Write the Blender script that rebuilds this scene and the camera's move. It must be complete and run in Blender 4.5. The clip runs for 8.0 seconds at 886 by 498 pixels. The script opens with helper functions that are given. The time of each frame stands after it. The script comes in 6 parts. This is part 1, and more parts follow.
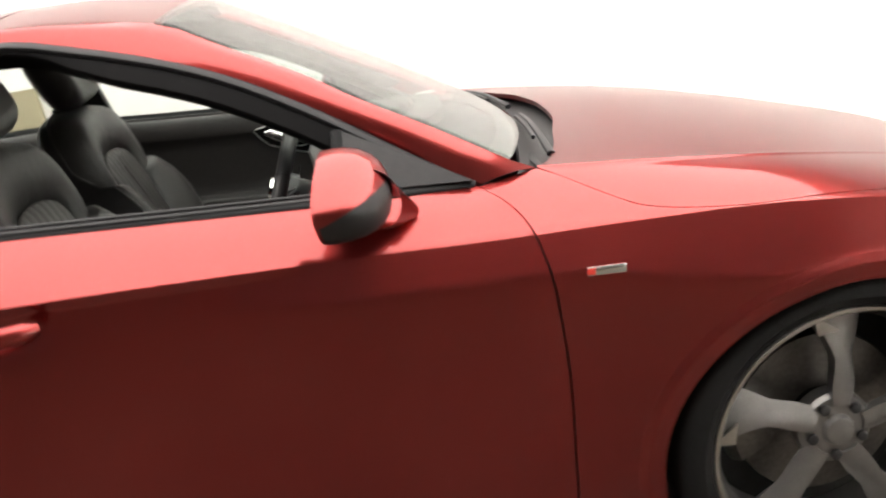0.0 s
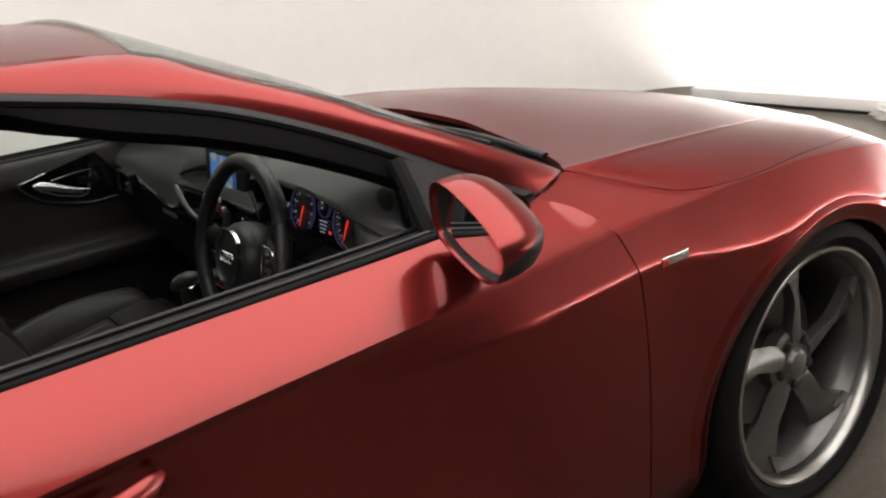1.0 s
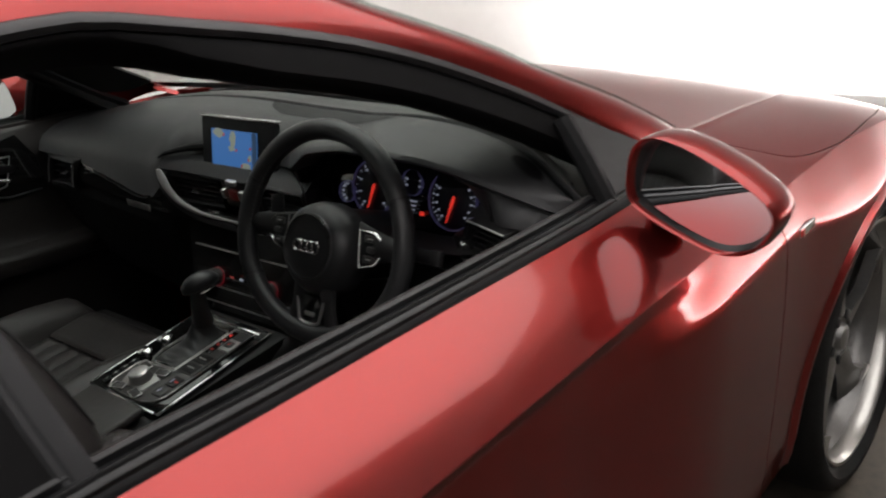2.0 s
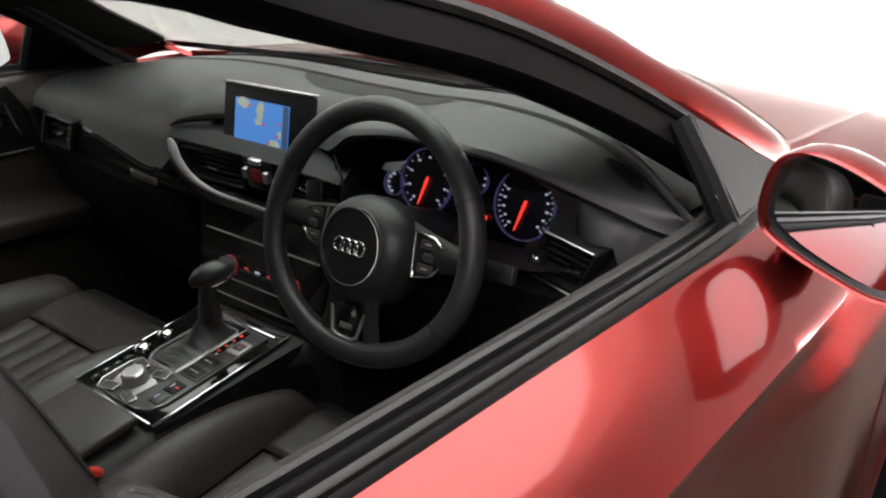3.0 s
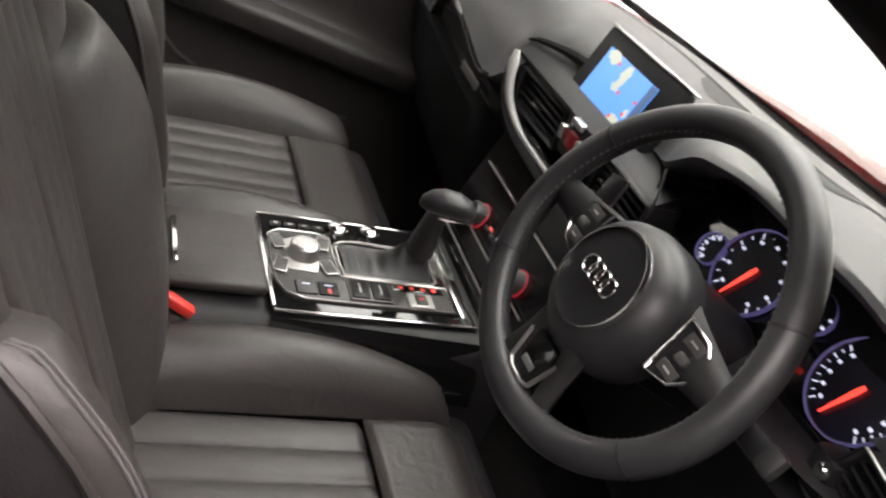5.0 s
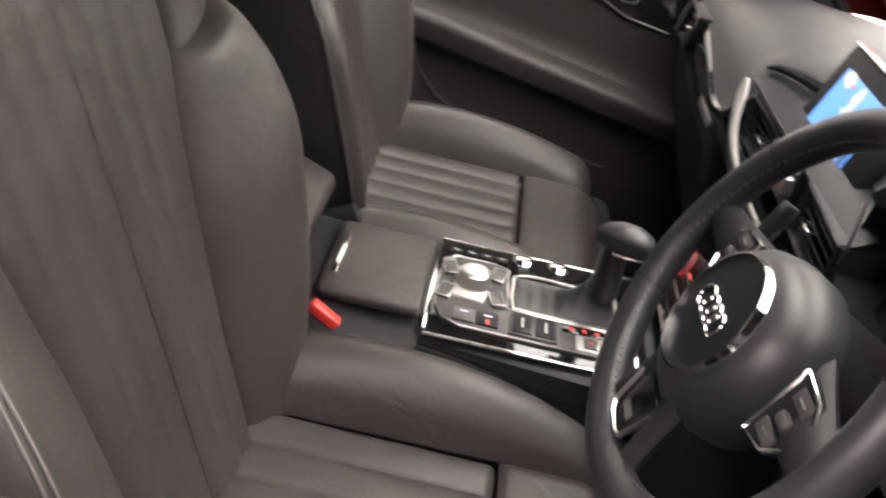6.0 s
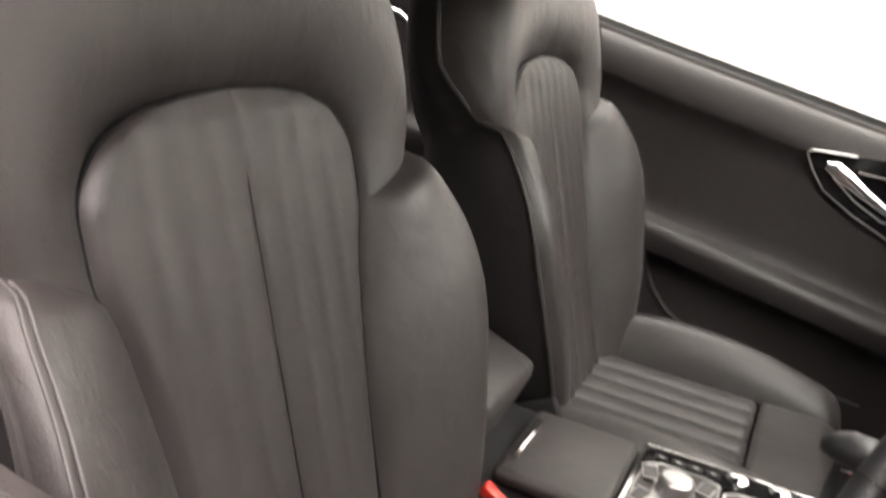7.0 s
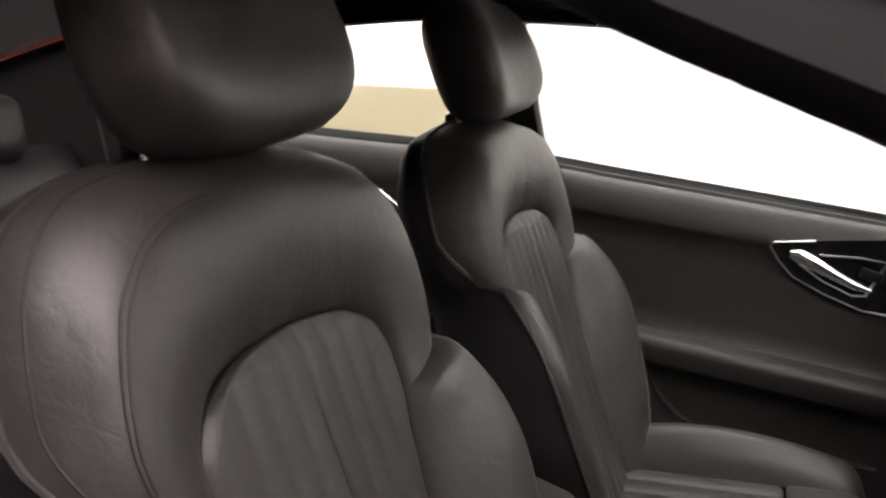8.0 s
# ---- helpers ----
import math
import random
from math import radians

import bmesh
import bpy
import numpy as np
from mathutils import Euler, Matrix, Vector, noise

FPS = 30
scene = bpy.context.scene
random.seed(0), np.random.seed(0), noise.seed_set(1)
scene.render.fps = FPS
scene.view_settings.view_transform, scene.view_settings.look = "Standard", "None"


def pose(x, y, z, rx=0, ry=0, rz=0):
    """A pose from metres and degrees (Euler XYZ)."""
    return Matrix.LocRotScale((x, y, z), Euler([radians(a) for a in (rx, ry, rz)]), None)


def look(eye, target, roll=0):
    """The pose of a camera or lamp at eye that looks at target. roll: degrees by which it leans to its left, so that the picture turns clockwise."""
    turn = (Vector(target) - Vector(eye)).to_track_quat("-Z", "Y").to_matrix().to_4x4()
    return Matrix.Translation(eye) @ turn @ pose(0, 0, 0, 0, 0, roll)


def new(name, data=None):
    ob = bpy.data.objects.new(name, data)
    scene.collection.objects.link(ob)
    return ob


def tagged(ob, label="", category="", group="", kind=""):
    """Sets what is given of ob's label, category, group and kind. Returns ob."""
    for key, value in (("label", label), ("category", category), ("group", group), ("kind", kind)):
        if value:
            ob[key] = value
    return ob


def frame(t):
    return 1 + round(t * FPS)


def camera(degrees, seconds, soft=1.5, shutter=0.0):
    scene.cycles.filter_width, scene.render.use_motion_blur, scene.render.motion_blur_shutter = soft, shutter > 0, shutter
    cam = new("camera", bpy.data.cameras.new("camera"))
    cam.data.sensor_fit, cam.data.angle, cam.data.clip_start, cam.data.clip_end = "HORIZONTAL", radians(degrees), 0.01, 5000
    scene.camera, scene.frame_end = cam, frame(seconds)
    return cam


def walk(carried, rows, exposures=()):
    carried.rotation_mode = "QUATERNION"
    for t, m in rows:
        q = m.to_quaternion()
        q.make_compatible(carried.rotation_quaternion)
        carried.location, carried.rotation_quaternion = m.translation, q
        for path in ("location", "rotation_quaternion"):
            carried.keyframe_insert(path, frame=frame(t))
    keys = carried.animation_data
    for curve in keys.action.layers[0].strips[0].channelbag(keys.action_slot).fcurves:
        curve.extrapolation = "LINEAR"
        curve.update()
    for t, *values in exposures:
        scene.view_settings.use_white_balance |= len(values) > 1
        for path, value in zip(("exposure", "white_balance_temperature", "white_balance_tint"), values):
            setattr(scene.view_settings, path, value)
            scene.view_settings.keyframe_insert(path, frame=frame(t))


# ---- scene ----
cam = camera(52.5, 8.0, 2.1, 0.4)
PATH = [
    (0, (-0.822, -2.394, 1.356), (-0.694, -0.483, 0.779), -10.8),
    (0.2, (-0.98, -2.313, 1.41), (-0.708, -0.431, 0.791), -12.9),
    (0.5, (-1.201, -2.166, 1.475), (-0.659, -0.369, 0.784), -14.2),
    (0.8, (-1.452, -2.022, 1.5), (-0.597, -0.368, 0.771), -13.0),
    (1, (-1.585, -1.926, 1.511), (-0.572, -0.371, 0.764), -11.9),
    (1.5, (-1.739, -1.632, 1.478), (-0.496, -0.268, 0.706), -9.9),
    (2, (-1.844, -1.39, 1.471), (-0.502, -0.149, 0.658), -8.6),
    (2.2, (-1.864, -1.317, 1.476), (-0.504, -0.11, 0.644), -7.6),
    (3.3, (-1.712, -1.133, 1.4), (-0.383, 0.106, 0.565), 0.1),
    (3.5, (-1.694, -1.108, 1.391), (-0.387, 0.159, 0.562), 4.3),
    (4, (-1.678, -1.048, 1.361), (-0.453, 0.31, 0.552), 17.7),
    (4.5, (-1.635, -0.99, 1.317), (-0.547, 0.47, 0.49), 24.8),
    (4.7, (-1.592, -0.976, 1.297), (-0.588, 0.529, 0.444), 25.7),
    (5.8, (-1.322, -0.932, 1.258), (-1.054, 0.772, 0.245), 19.6),
    (6, (-1.276, -0.936, 1.261), (-1.201, 0.783, 0.242), 17.9),
    (6.5, (-1.199, -0.918, 1.216), (-1.562, 0.815, 0.286), 15.2),
    (7, (-1.18, -0.9, 1.179), (-1.827, 0.873, 0.518), 13.3),
    (7.5, (-1.188, -0.913, 1.203), (-1.953, 0.88, 0.757), 9.6),
    (8, (-1.204, -1.008, 1.252), (-1.856, 0.843, 0.865), 2.3),
]
EXPOSURES = [(0, 0.98, 6500, 10), (0.6, 0.16, 6500, 10), (1, -0.06, 6450, 10), (2, -0.15, 6300, 11), (3.3, 1.12, 6250, 12), (4.5, 1.75, 6400, 14), (6, 2.42, 6700, 22), (7, 2.36, 6700, 19), (8, 1.65, 6550, 19)]
walk(cam, [(t, look(eye, target, roll)) for t, eye, target, roll in PATH], EXPOSURES)

# ---- light ----
world = bpy.data.worlds.new("world")
world.use_nodes = True
world.node_tree.nodes["Background"].inputs[0].default_value = (1.0, 0.97, 0.93, 1)
world.node_tree.nodes["Background"].inputs[1].default_value = 0.15
scene.world = world
LAMP = 2.7        # glow of the ceiling panels


# ---- materials ----
def mat(name, color=(0.5, 0.5, 0.5), rough=0.5, metal=0.0, coat=0.0, coat_rough=0.03, spec=0.5, emit=None, power=1.0):
    m = bpy.data.materials.new(name)
    m.use_nodes = True
    b = m.node_tree.nodes["Principled BSDF"]
    b.inputs["Base Color"].default_value = (*color, 1)
    b.inputs["Roughness"].default_value = rough
    b.inputs["Metallic"].default_value = metal
    b.inputs["Coat Weight"].default_value = coat
    b.inputs["Coat Roughness"].default_value = coat_rough
    b.inputs["Specular IOR Level"].default_value = spec
    if emit:
        b.inputs["Emission Color"].default_value = (*emit, 1)
        b.inputs["Emission Strength"].default_value = power
    return m


def noisy(m, scale, bump=0.0, dist=0.001, low=0.9, high=1.1, rlow=None, rhigh=None, detail=4.0, big=None, stretch=(1, 1, 1), crease=0.0):
    """Grain on a material: colour and roughness vary at one fine and one broad scale, and the relief follows the fine one."""
    t = m.node_tree
    b = t.nodes["Principled BSDF"]
    co = t.nodes.new("ShaderNodeTexCoord")
    mp = t.nodes.new("ShaderNodeMapping")
    mp.inputs["Scale"].default_value = stretch
    t.links.new(co.outputs["Object"], mp.inputs[0])
    n = t.nodes.new("ShaderNodeTexNoise")
    n.inputs["Scale"].default_value = scale
    n.inputs["Detail"].default_value = detail
    t.links.new(mp.outputs[0], n.inputs["Vector"])
    n2 = t.nodes.new("ShaderNodeTexNoise")
    n2.inputs["Scale"].default_value = big or scale / 12
    n2.inputs["Detail"].default_value = 3.0
    t.links.new(co.outputs["Object"], n2.inputs["Vector"])
    add = t.nodes.new("ShaderNodeMath")
    add.operation = "ADD"
    t.links.new(n.outputs["Fac"], add.inputs[0])
    t.links.new(n2.outputs["Fac"], add.inputs[1])
    rng = t.nodes.new("ShaderNodeMapRange")
    rng.inputs["From Min"].default_value, rng.inputs["From Max"].default_value = 0.7, 1.3
    rng.inputs["To Min"].default_value, rng.inputs["To Max"].default_value = low, high
    t.links.new(add.outputs[0], rng.inputs["Value"])
    mul = t.nodes.new("ShaderNodeMix")
    mul.data_type, mul.blend_type = "RGBA", "MULTIPLY"
    mul.inputs["Factor"].default_value = 1.0
    mul.inputs["A"].default_value = b.inputs["Base Color"].default_value
    t.links.new(rng.outputs[0], mul.inputs["B"])
    t.links.new(mul.outputs["Result"], b.inputs["Base Color"])
    if rlow is not None:
        r2 = t.nodes.new("ShaderNodeMapRange")
        r2.inputs["From Min"].default_value, r2.inputs["From Max"].default_value = 0.7, 1.3
        r2.inputs["To Min"].default_value, r2.inputs["To Max"].default_value = rlow, rhigh
        t.links.new(add.outputs[0], r2.inputs["Value"])
        t.links.new(r2.outputs[0], b.inputs["Roughness"])
    if bump:
        bp = t.nodes.new("ShaderNodeBump")
        bp.inputs["Strength"].default_value = bump
        bp.inputs["Distance"].default_value = dist
        t.links.new(n.outputs["Fac"], bp.inputs["Height"])
        t.links.new(bp.outputs[0], b.inputs["Normal"])
        if crease:
            n3 = t.nodes.new("ShaderNodeTexNoise")
            n3.inputs["Scale"].default_value = 38.0
            n3.inputs["Detail"].default_value = 3.0
            n3.inputs["Distortion"].default_value = 0.8
            t.links.new(co.outputs["Object"], n3.inputs["Vector"])
            cr = t.nodes.new("ShaderNodeBump")
            cr.inputs["Strength"].default_value = crease
            cr.inputs["Distance"].default_value = 0.004
            t.links.new(n3.outputs["Fac"], cr.inputs["Height"])
            t.links.new(cr.outputs[0], bp.inputs["Normal"])
    return m


def glass(name, tint=(0.85, 0.9, 0.88), rough=0.0):
    """A thin pane: clear through, with the gloss of its surface."""
    m = bpy.data.materials.new(name)
    m.use_nodes = True
    t = m.node_tree
    t.nodes.remove(t.nodes["Principled BSDF"])
    tr, gl, lw, po, sc, mx = (t.nodes.new("ShaderNode" + k) for k in ("BsdfTransparent", "BsdfGlossy", "LayerWeight", "Math", "Math", "MixShader"))
    tr.inputs[0].default_value = (*tint, 1)
    gl.inputs["Roughness"].default_value = rough
    lw.inputs[0].default_value = 0.5
    po.operation, sc.operation = "POWER", "MULTIPLY_ADD"
    po.inputs[1].default_value = 5.0
    sc.inputs[1].default_value, sc.inputs[2].default_value = 0.7, 0.03
    t.links.new(lw.outputs["Facing"], po.inputs[0])
    t.links.new(po.outputs[0], sc.inputs[0])
    t.links.new(sc.outputs[0], mx.inputs[0])
    t.links.new(tr.outputs[0], mx.inputs[1])
    t.links.new(gl.outputs[0], mx.inputs[2])
    t.links.new(mx.outputs[0], t.nodes["Material Output"].inputs[0])
    return m


PAINT = noisy(mat("red_pearl_paint", (0.242, 0.0268, 0.0244), 0.29, 0.94, coat=0.64, coat_rough=0.07), 2600, 0.05, 0.0003, 0.9, 1.1, detail=1.0, big=1.3)
PAINT.node_tree.nodes["Principled BSDF"].inputs["Specular Tint"].default_value = (0.30, 0.10, 0.09, 1)
PAINT.node_tree.nodes["Principled BSDF"].inputs["Coat IOR"].default_value = 1.5
BLACK = noisy(mat("black_plastic", (0.016, 0.0155, 0.016), 0.5, spec=0.3), 900, 0.15, 0.0006, 0.8, 1.2)
SATIN = noisy(mat("satin_black_trim", (0.011, 0.011, 0.012), 0.38, spec=0.2), 500, 0.03, 0.0004, 0.9, 1.1)
GLOSS = noisy(mat("gloss_black", (0.006, 0.006, 0.006), 0.08, coat=0.3), 30, 0.0, 0.001, 0.8, 1.2, 0.05, 0.12)
RUBBER = noisy(mat("rubber_seal", (0.006, 0.006, 0.0065), 0.30, spec=0.30), 700, 0.2, 0.0006, 0.8, 1.2)
SOOT = noisy(mat("matt_black_channel", (0.006, 0.006, 0.0065), 0.55, spec=0.14), 500, 0.1, 0.0005, 0.8, 1.2)
PILLAR = noisy(mat("pillar_black", (0.0045, 0.0043, 0.0045), 0.5, spec=0.05), 500, 0.05, 0.0005, 0.85, 1.15)
TYRE = noisy(mat("tyre_rubber", (0.009, 0.0087, 0.0085), 0.85, spec=0.12), 220, 0.3, 0.001, 0.75, 1.3)
LEATHER = noisy(mat("black_leather", (0.0305, 0.0265, 0.0255), 0.44), 650, 0.24, 0.0012, 0.78, 1.18, 0.38, 0.54, big=9, crease=0.3)
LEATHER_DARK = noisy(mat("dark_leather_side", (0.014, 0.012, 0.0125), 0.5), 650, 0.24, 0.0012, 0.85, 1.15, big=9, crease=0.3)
WHEEL_LEATHER = noisy(mat("steering_leather", (0.02, 0.02, 0.021), 0.4), 900, 0.18, 0.0008, 0.85, 1.15, 0.34, 0.48)
DASH = noisy(mat("soft_dash_skin", (0.028, 0.028, 0.029), 0.5, spec=0.42), 1100, 0.3, 0.0008, 0.88, 1.12)
CARD = noisy(mat("soft_door_skin", (0.0245, 0.0212, 0.0205), 0.45, spec=0.4), 1100, 0.3, 0.0008, 0.85, 1.15)
SPEAKER = noisy(mat("speaker_mesh", (0.022, 0.022, 0.022), 0.7, spec=0.2), 1600, 0.5, 0.001, 0.6, 1.3)
THREAD = mat("grey_thread", (0.09, 0.085, 0.085), 0.7)
STITCH = mat("stitch_thread", (0.018, 0.016, 0.016), 0.8)
ALU = noisy(mat("brushed_aluminium", (0.62, 0.61, 0.6), 0.3, 1.0), 300, 0.05, 0.0004, 0.9, 1.1, stretch=(1, 8, 1))
PANEL_GREY = noisy(mat("grey_control_panel", (0.05, 0.048, 0.047), 0.4), 400, 0.05, 0.0005, 0.9, 1.1)
SILVER = noisy(mat("satin_silver_paint", (0.45, 0.44, 0.43), 0.38, 0.2), 300, 0.04, 0.0004, 0.92, 1.08)
CHROME = mat("chrome", (0.8, 0.8, 0.8), 0.12, 1.0)
RIM_GREY = noisy(mat("titan_grey_alloy", (0.17, 0.165, 0.16), 0.34, 0.7), 400, 0.04, 0.0004, 0.88, 1.12)
RIM_CUT = noisy(mat("machined_alloy", (0.40, 0.39, 0.37), 0.28, 1.0), 300, 0.04, 0.0003, 0.9, 1.1)
IRON = noisy(mat("brake_iron", (0.14, 0.13, 0.12), 0.45, 0.8), 90, 0.1, 0.001, 0.7, 1.2)
MIRROR = mat("mirror_glass", (0.75, 0.76, 0.78), 0.02, 1.0)
PANE = glass("car_glass", (0.86, 0.9, 0.88))
DARK_PANE = glass("privacy_glass", (0.12, 0.12, 0.12))
RED_PLASTIC = mat("red_buckle_plastic", (0.55, 0.03, 0.02), 0.4)
HEADLINER = noisy(mat("headliner_cloth", (0.016, 0.0145, 0.014), 0.9), 900, 0.3, 0.001, 0.85, 1.15)
CARPET = noisy(mat("black_carpet", (0.022, 0.021, 0.021), 0.95), 700, 0.6, 0.003, 0.6, 1.4)
WALL = noisy(mat("white_wall_paint", (0.80, 0.787, 0.77), 0.7), 14, 0.03, 0.001, 0.975, 1.02, big=0.5)
GREY_WALL = noisy(mat("dark_grey_wall_paint", (0.10, 0.095, 0.09), 0.8), 60, 0.06, 0.001, 0.9, 1.08, big=0.6)
UPPER = noisy(mat("grey_upper_wall_paint", (0.72, 0.705, 0.69), 0.8), 40, 0.05, 0.001, 0.94, 1.06, big=0.6)
CREAM = noisy(mat("cream_panel_paint", (0.27, 0.235, 0.15), 0.6), 14, 0.03, 0.001, 0.96, 1.04, big=0.8)
CEIL = noisy(mat("white_ceiling_paint", (0.8, 0.79, 0.77), 0.8), 40, 0.06, 0.001, 0.95, 1.04)
CONCRETE = noisy(mat("brown_grey_concrete", (0.082, 0.068, 0.052), 0.62), 35, 0.25, 0.002, 0.6, 1.35, 0.5, 0.75, detail=8, big=1.5)
GLOW = mat("lamp_diffuser", (0.9, 0.9, 0.9), 0.5, emit=(1.0, 0.955, 0.905), power=LAMP)


# ---- mesh helpers ----
def knot(xs, ys):
    """A smooth curve through the knots, as a function."""
    xs, ys = np.array(xs, float), np.array(ys, float)
    d = np.diff(ys) / np.diff(xs)
    m = np.zeros(len(xs))
    m[0], m[-1] = d[0], d[-1]
    for i in range(1, len(xs) - 1):
        m[i] = 0 if d[i - 1] * d[i] <= 0 else 2 * d[i - 1] * d[i] / (d[i - 1] + d[i])

    def f(x):
        x = min(max(x, xs[0]), xs[-1])
        i = min(max(int(np.searchsorted(xs, x)) - 1, 0), len(xs) - 2)
        h = xs[i + 1] - xs[i]
        s = (x - xs[i]) / h
        return float((1 + 2 * s) * (1 - s) ** 2 * ys[i] + s * (1 - s) ** 2 * h * m[i] + s * s * (3 - 2 * s) * ys[i + 1] + s * s * (s - 1) * h * m[i + 1])
    return f


def lerp(a, b, t):
    return a + (b - a) * t


def placed(o):
    """Where an object stands in the world."""
    return placed(o.parent) @ o.matrix_parent_inverse @ o.matrix_basis if o.parent else o.matrix_basis


def obj(name, bm, material, parent=None, label="", smooth=38, flip=False):
    bmesh.ops.recalc_face_normals(bm, faces=bm.faces)
    if flip:
        bmesh.ops.reverse_faces(bm, faces=bm.faces)
    me = bpy.data.meshes.new(name)
    bm.to_mesh(me)
    bm.free()
    me.materials.append(material)
    if smooth:
        me.shade_smooth()
        me.set_sharp_from_angle(angle=radians(smooth))
    ob = new(name, me)
    if parent:
        ob.parent = parent
        ob.matrix_parent_inverse = placed(parent).inverted()
    if label:
        tagged(ob, label)
    return ob


def part(name, bm, material, parent, label="", smooth=38):
    return obj(name, bm, material, parent, label, smooth)


def thicken(bm, thick):
    """Gives an open skin a back along its normals, and rims."""
    bm.normal_update()
    faces, edges = bm.faces[:], [e for e in bm.edges if e.is_boundary]
    back = {v: bm.verts.new(v.co + v.normal * thick) for v in bm.verts[:]}
    for f in faces:
        bm.faces.new([back[v] for v in reversed(f.verts)])
    for e in edges:
        a, b = e.verts
        bm.faces.new((a, b, back[b], back[a]))


def sheet(rows, thick=0.0, closed_u=False, closed_v=False, push=None):
    """A skin over rows of points; with thick it gets a back at that distance and closed rims."""
    bm = bmesh.new()
    grid = [[bm.verts.new(p) for p in r] for r in rows]
    nr, nc = len(grid), len(grid[0])
    for i in range(nr if closed_u else nr - 1):
        for j in range(nc if closed_v else nc - 1):
            f = [grid[i][j], grid[i][(j + 1) % nc], grid[(i + 1) % nr][(j + 1) % nc], grid[(i + 1) % nr][j]]
            if len({tuple(round(c, 6) for c in v.co) for v in f}) >= 3:
                bm.faces.new(f)
    bmesh.ops.remove_doubles(bm, verts=bm.verts, dist=1e-5)
    if thick:
        bmesh.ops.recalc_face_normals(bm, faces=bm.faces)
        if push is not None:
            f = max(bm.faces, key=lambda q: q.calc_area())
            if f.normal.dot(Vector(push)) < 0:
                bmesh.ops.reverse_faces(bm, faces=bm.faces)
        thicken(bm, thick)
    return bm


def join(*bms):
    """Several bmeshes as one."""
    out = bmesh.new()
    for b in bms:
        me = bpy.data.meshes.new("joined")
        b.to_mesh(me)
        b.free()
        out.from_mesh(me)
        bpy.data.meshes.remove(me)
    return out


def flipped(bm):
    """The same mesh on the other side of the car."""
    for v in bm.verts:
        v.co.y = -v.co.y
    bmesh.ops.reverse_faces(bm, faces=bm.faces)
    return bm


def moved(bm, m):
    bmesh.ops.transform(bm, matrix=m, verts=bm.verts)
    return bm


def rbox(sx, sy, sz, r=0.004, at=(0, 0, 0), turn=(0, 0, 0), seg=2):
    bm = bmesh.new()
    bmesh.ops.create_cube(bm, size=1.0)
    bmesh.ops.scale(bm, vec=(sx, sy, sz), verts=bm.verts)
    if r:
        bmesh.ops.bevel(bm, geom=bm.edges[:], offset=min(r, 0.49 * min(sx, sy, sz)), segments=seg, profile=0.5, affect="EDGES")
    return moved(bm, pose(*at, *turn))


def lathe(profile, seg=32, at=(0, 0, 0), turn=(0, 0, 0)):
    """Turns (radius, height) pairs round z."""
    rows = []
    for k in range(seg):
        a = 2 * math.pi * k / seg
        rows.append([(r * math.cos(a), r * math.sin(a), h) for r, h in profile])
    bm = sheet(rows, closed_u=True)
    return moved(bm, pose(*at, *turn))


def tube(path, radius=0.01, seg=10, closed=False, flat=1.0, up=(0, 0, 1), caps=True):
    """A rod along the path. radius: a number, or one for each point; flat: its height over its width."""
    pts = [Vector(p) for p in path]
    n = len(pts)
    rows = []
    for i, p in enumerate(pts):
        a = pts[(i - 1) % n] if closed or i else p
        b = pts[(i + 1) % n] if closed or i < n - 1 else p
        d = (b - a).normalized()
        s = d.cross(Vector(up))
        s = s.normalized() if s.length > 1e-4 else d.orthogonal().normalized()
        w = s.cross(d).normalized()
        r = radius[i] if isinstance(radius, (list, tuple)) else radius
        rows.append([p + s * (r * math.cos(2 * math.pi * k / seg)) + w * (r * flat * math.sin(2 * math.pi * k / seg)) for k in range(seg)])
    bm = sheet(rows, closed_u=closed, closed_v=True)
    if caps and not closed:
        for r in (rows[0], rows[-1]):
            vs = [v for q in r for v in bm.verts if (v.co - q).length < 1e-6]
            vs = list(dict.fromkeys(vs))
            if len(vs) > 2:
                try:
                    bm.faces.new(vs)
                except ValueError:
                    pass
    return bm


def plate(outline, thick, r=0.0, m=None):
    """A flat piece with the outline (x, y) and its thickness along z, top at 0."""
    bm = bmesh.new()
    f = bm.faces.new([bm.verts.new((x, y, 0)) for x, y in outline])
    bm.normal_update()
    if f.normal.z < 0:
        bmesh.ops.reverse_faces(bm, faces=[f])
    ex = bmesh.ops.extrude_face_region(bm, geom=[f])
    for v in ex["geom"]:
        if isinstance(v, bmesh.types.BMVert):
            v.co.z -= thick
    bmesh.ops.recalc_face_normals(bm, faces=bm.faces)
    if r:
        top = [e for e in bm.edges if all(abs(v.co.z) < 1e-7 for v in e.verts)]
        bmesh.ops.bevel(bm, geom=top, offset=r, segments=2, profile=0.5, affect="EDGES")
    return moved(bm, m) if m else bm


def ring_outline(r, n=24, sx=1.0, sy=1.0, power=2.0):
    out = []
    for k in range(n):
        a = 2 * math.pi * k / n
        c, s = math.cos(a), math.sin(a)
        out.append((r * sx * math.copysign(abs(c) ** (2 / power), c), r * sy * math.copysign(abs(s) ** (2 / power), s)))
    return out


# ---- the studio ----
X0, X1, Y0, Y1, H = -7.2, 3.0, -5.2, 2.3, 3.3


def slab(name, lo, hi, material, label, category):
    c = [(a + b) / 2 for a, b in zip(lo, hi)]
    bm = rbox(*[b - a for a, b in zip(lo, hi)], r=0, at=c)
    return tagged(obj(name, bm, material, smooth=0), label, category, kind="structure")


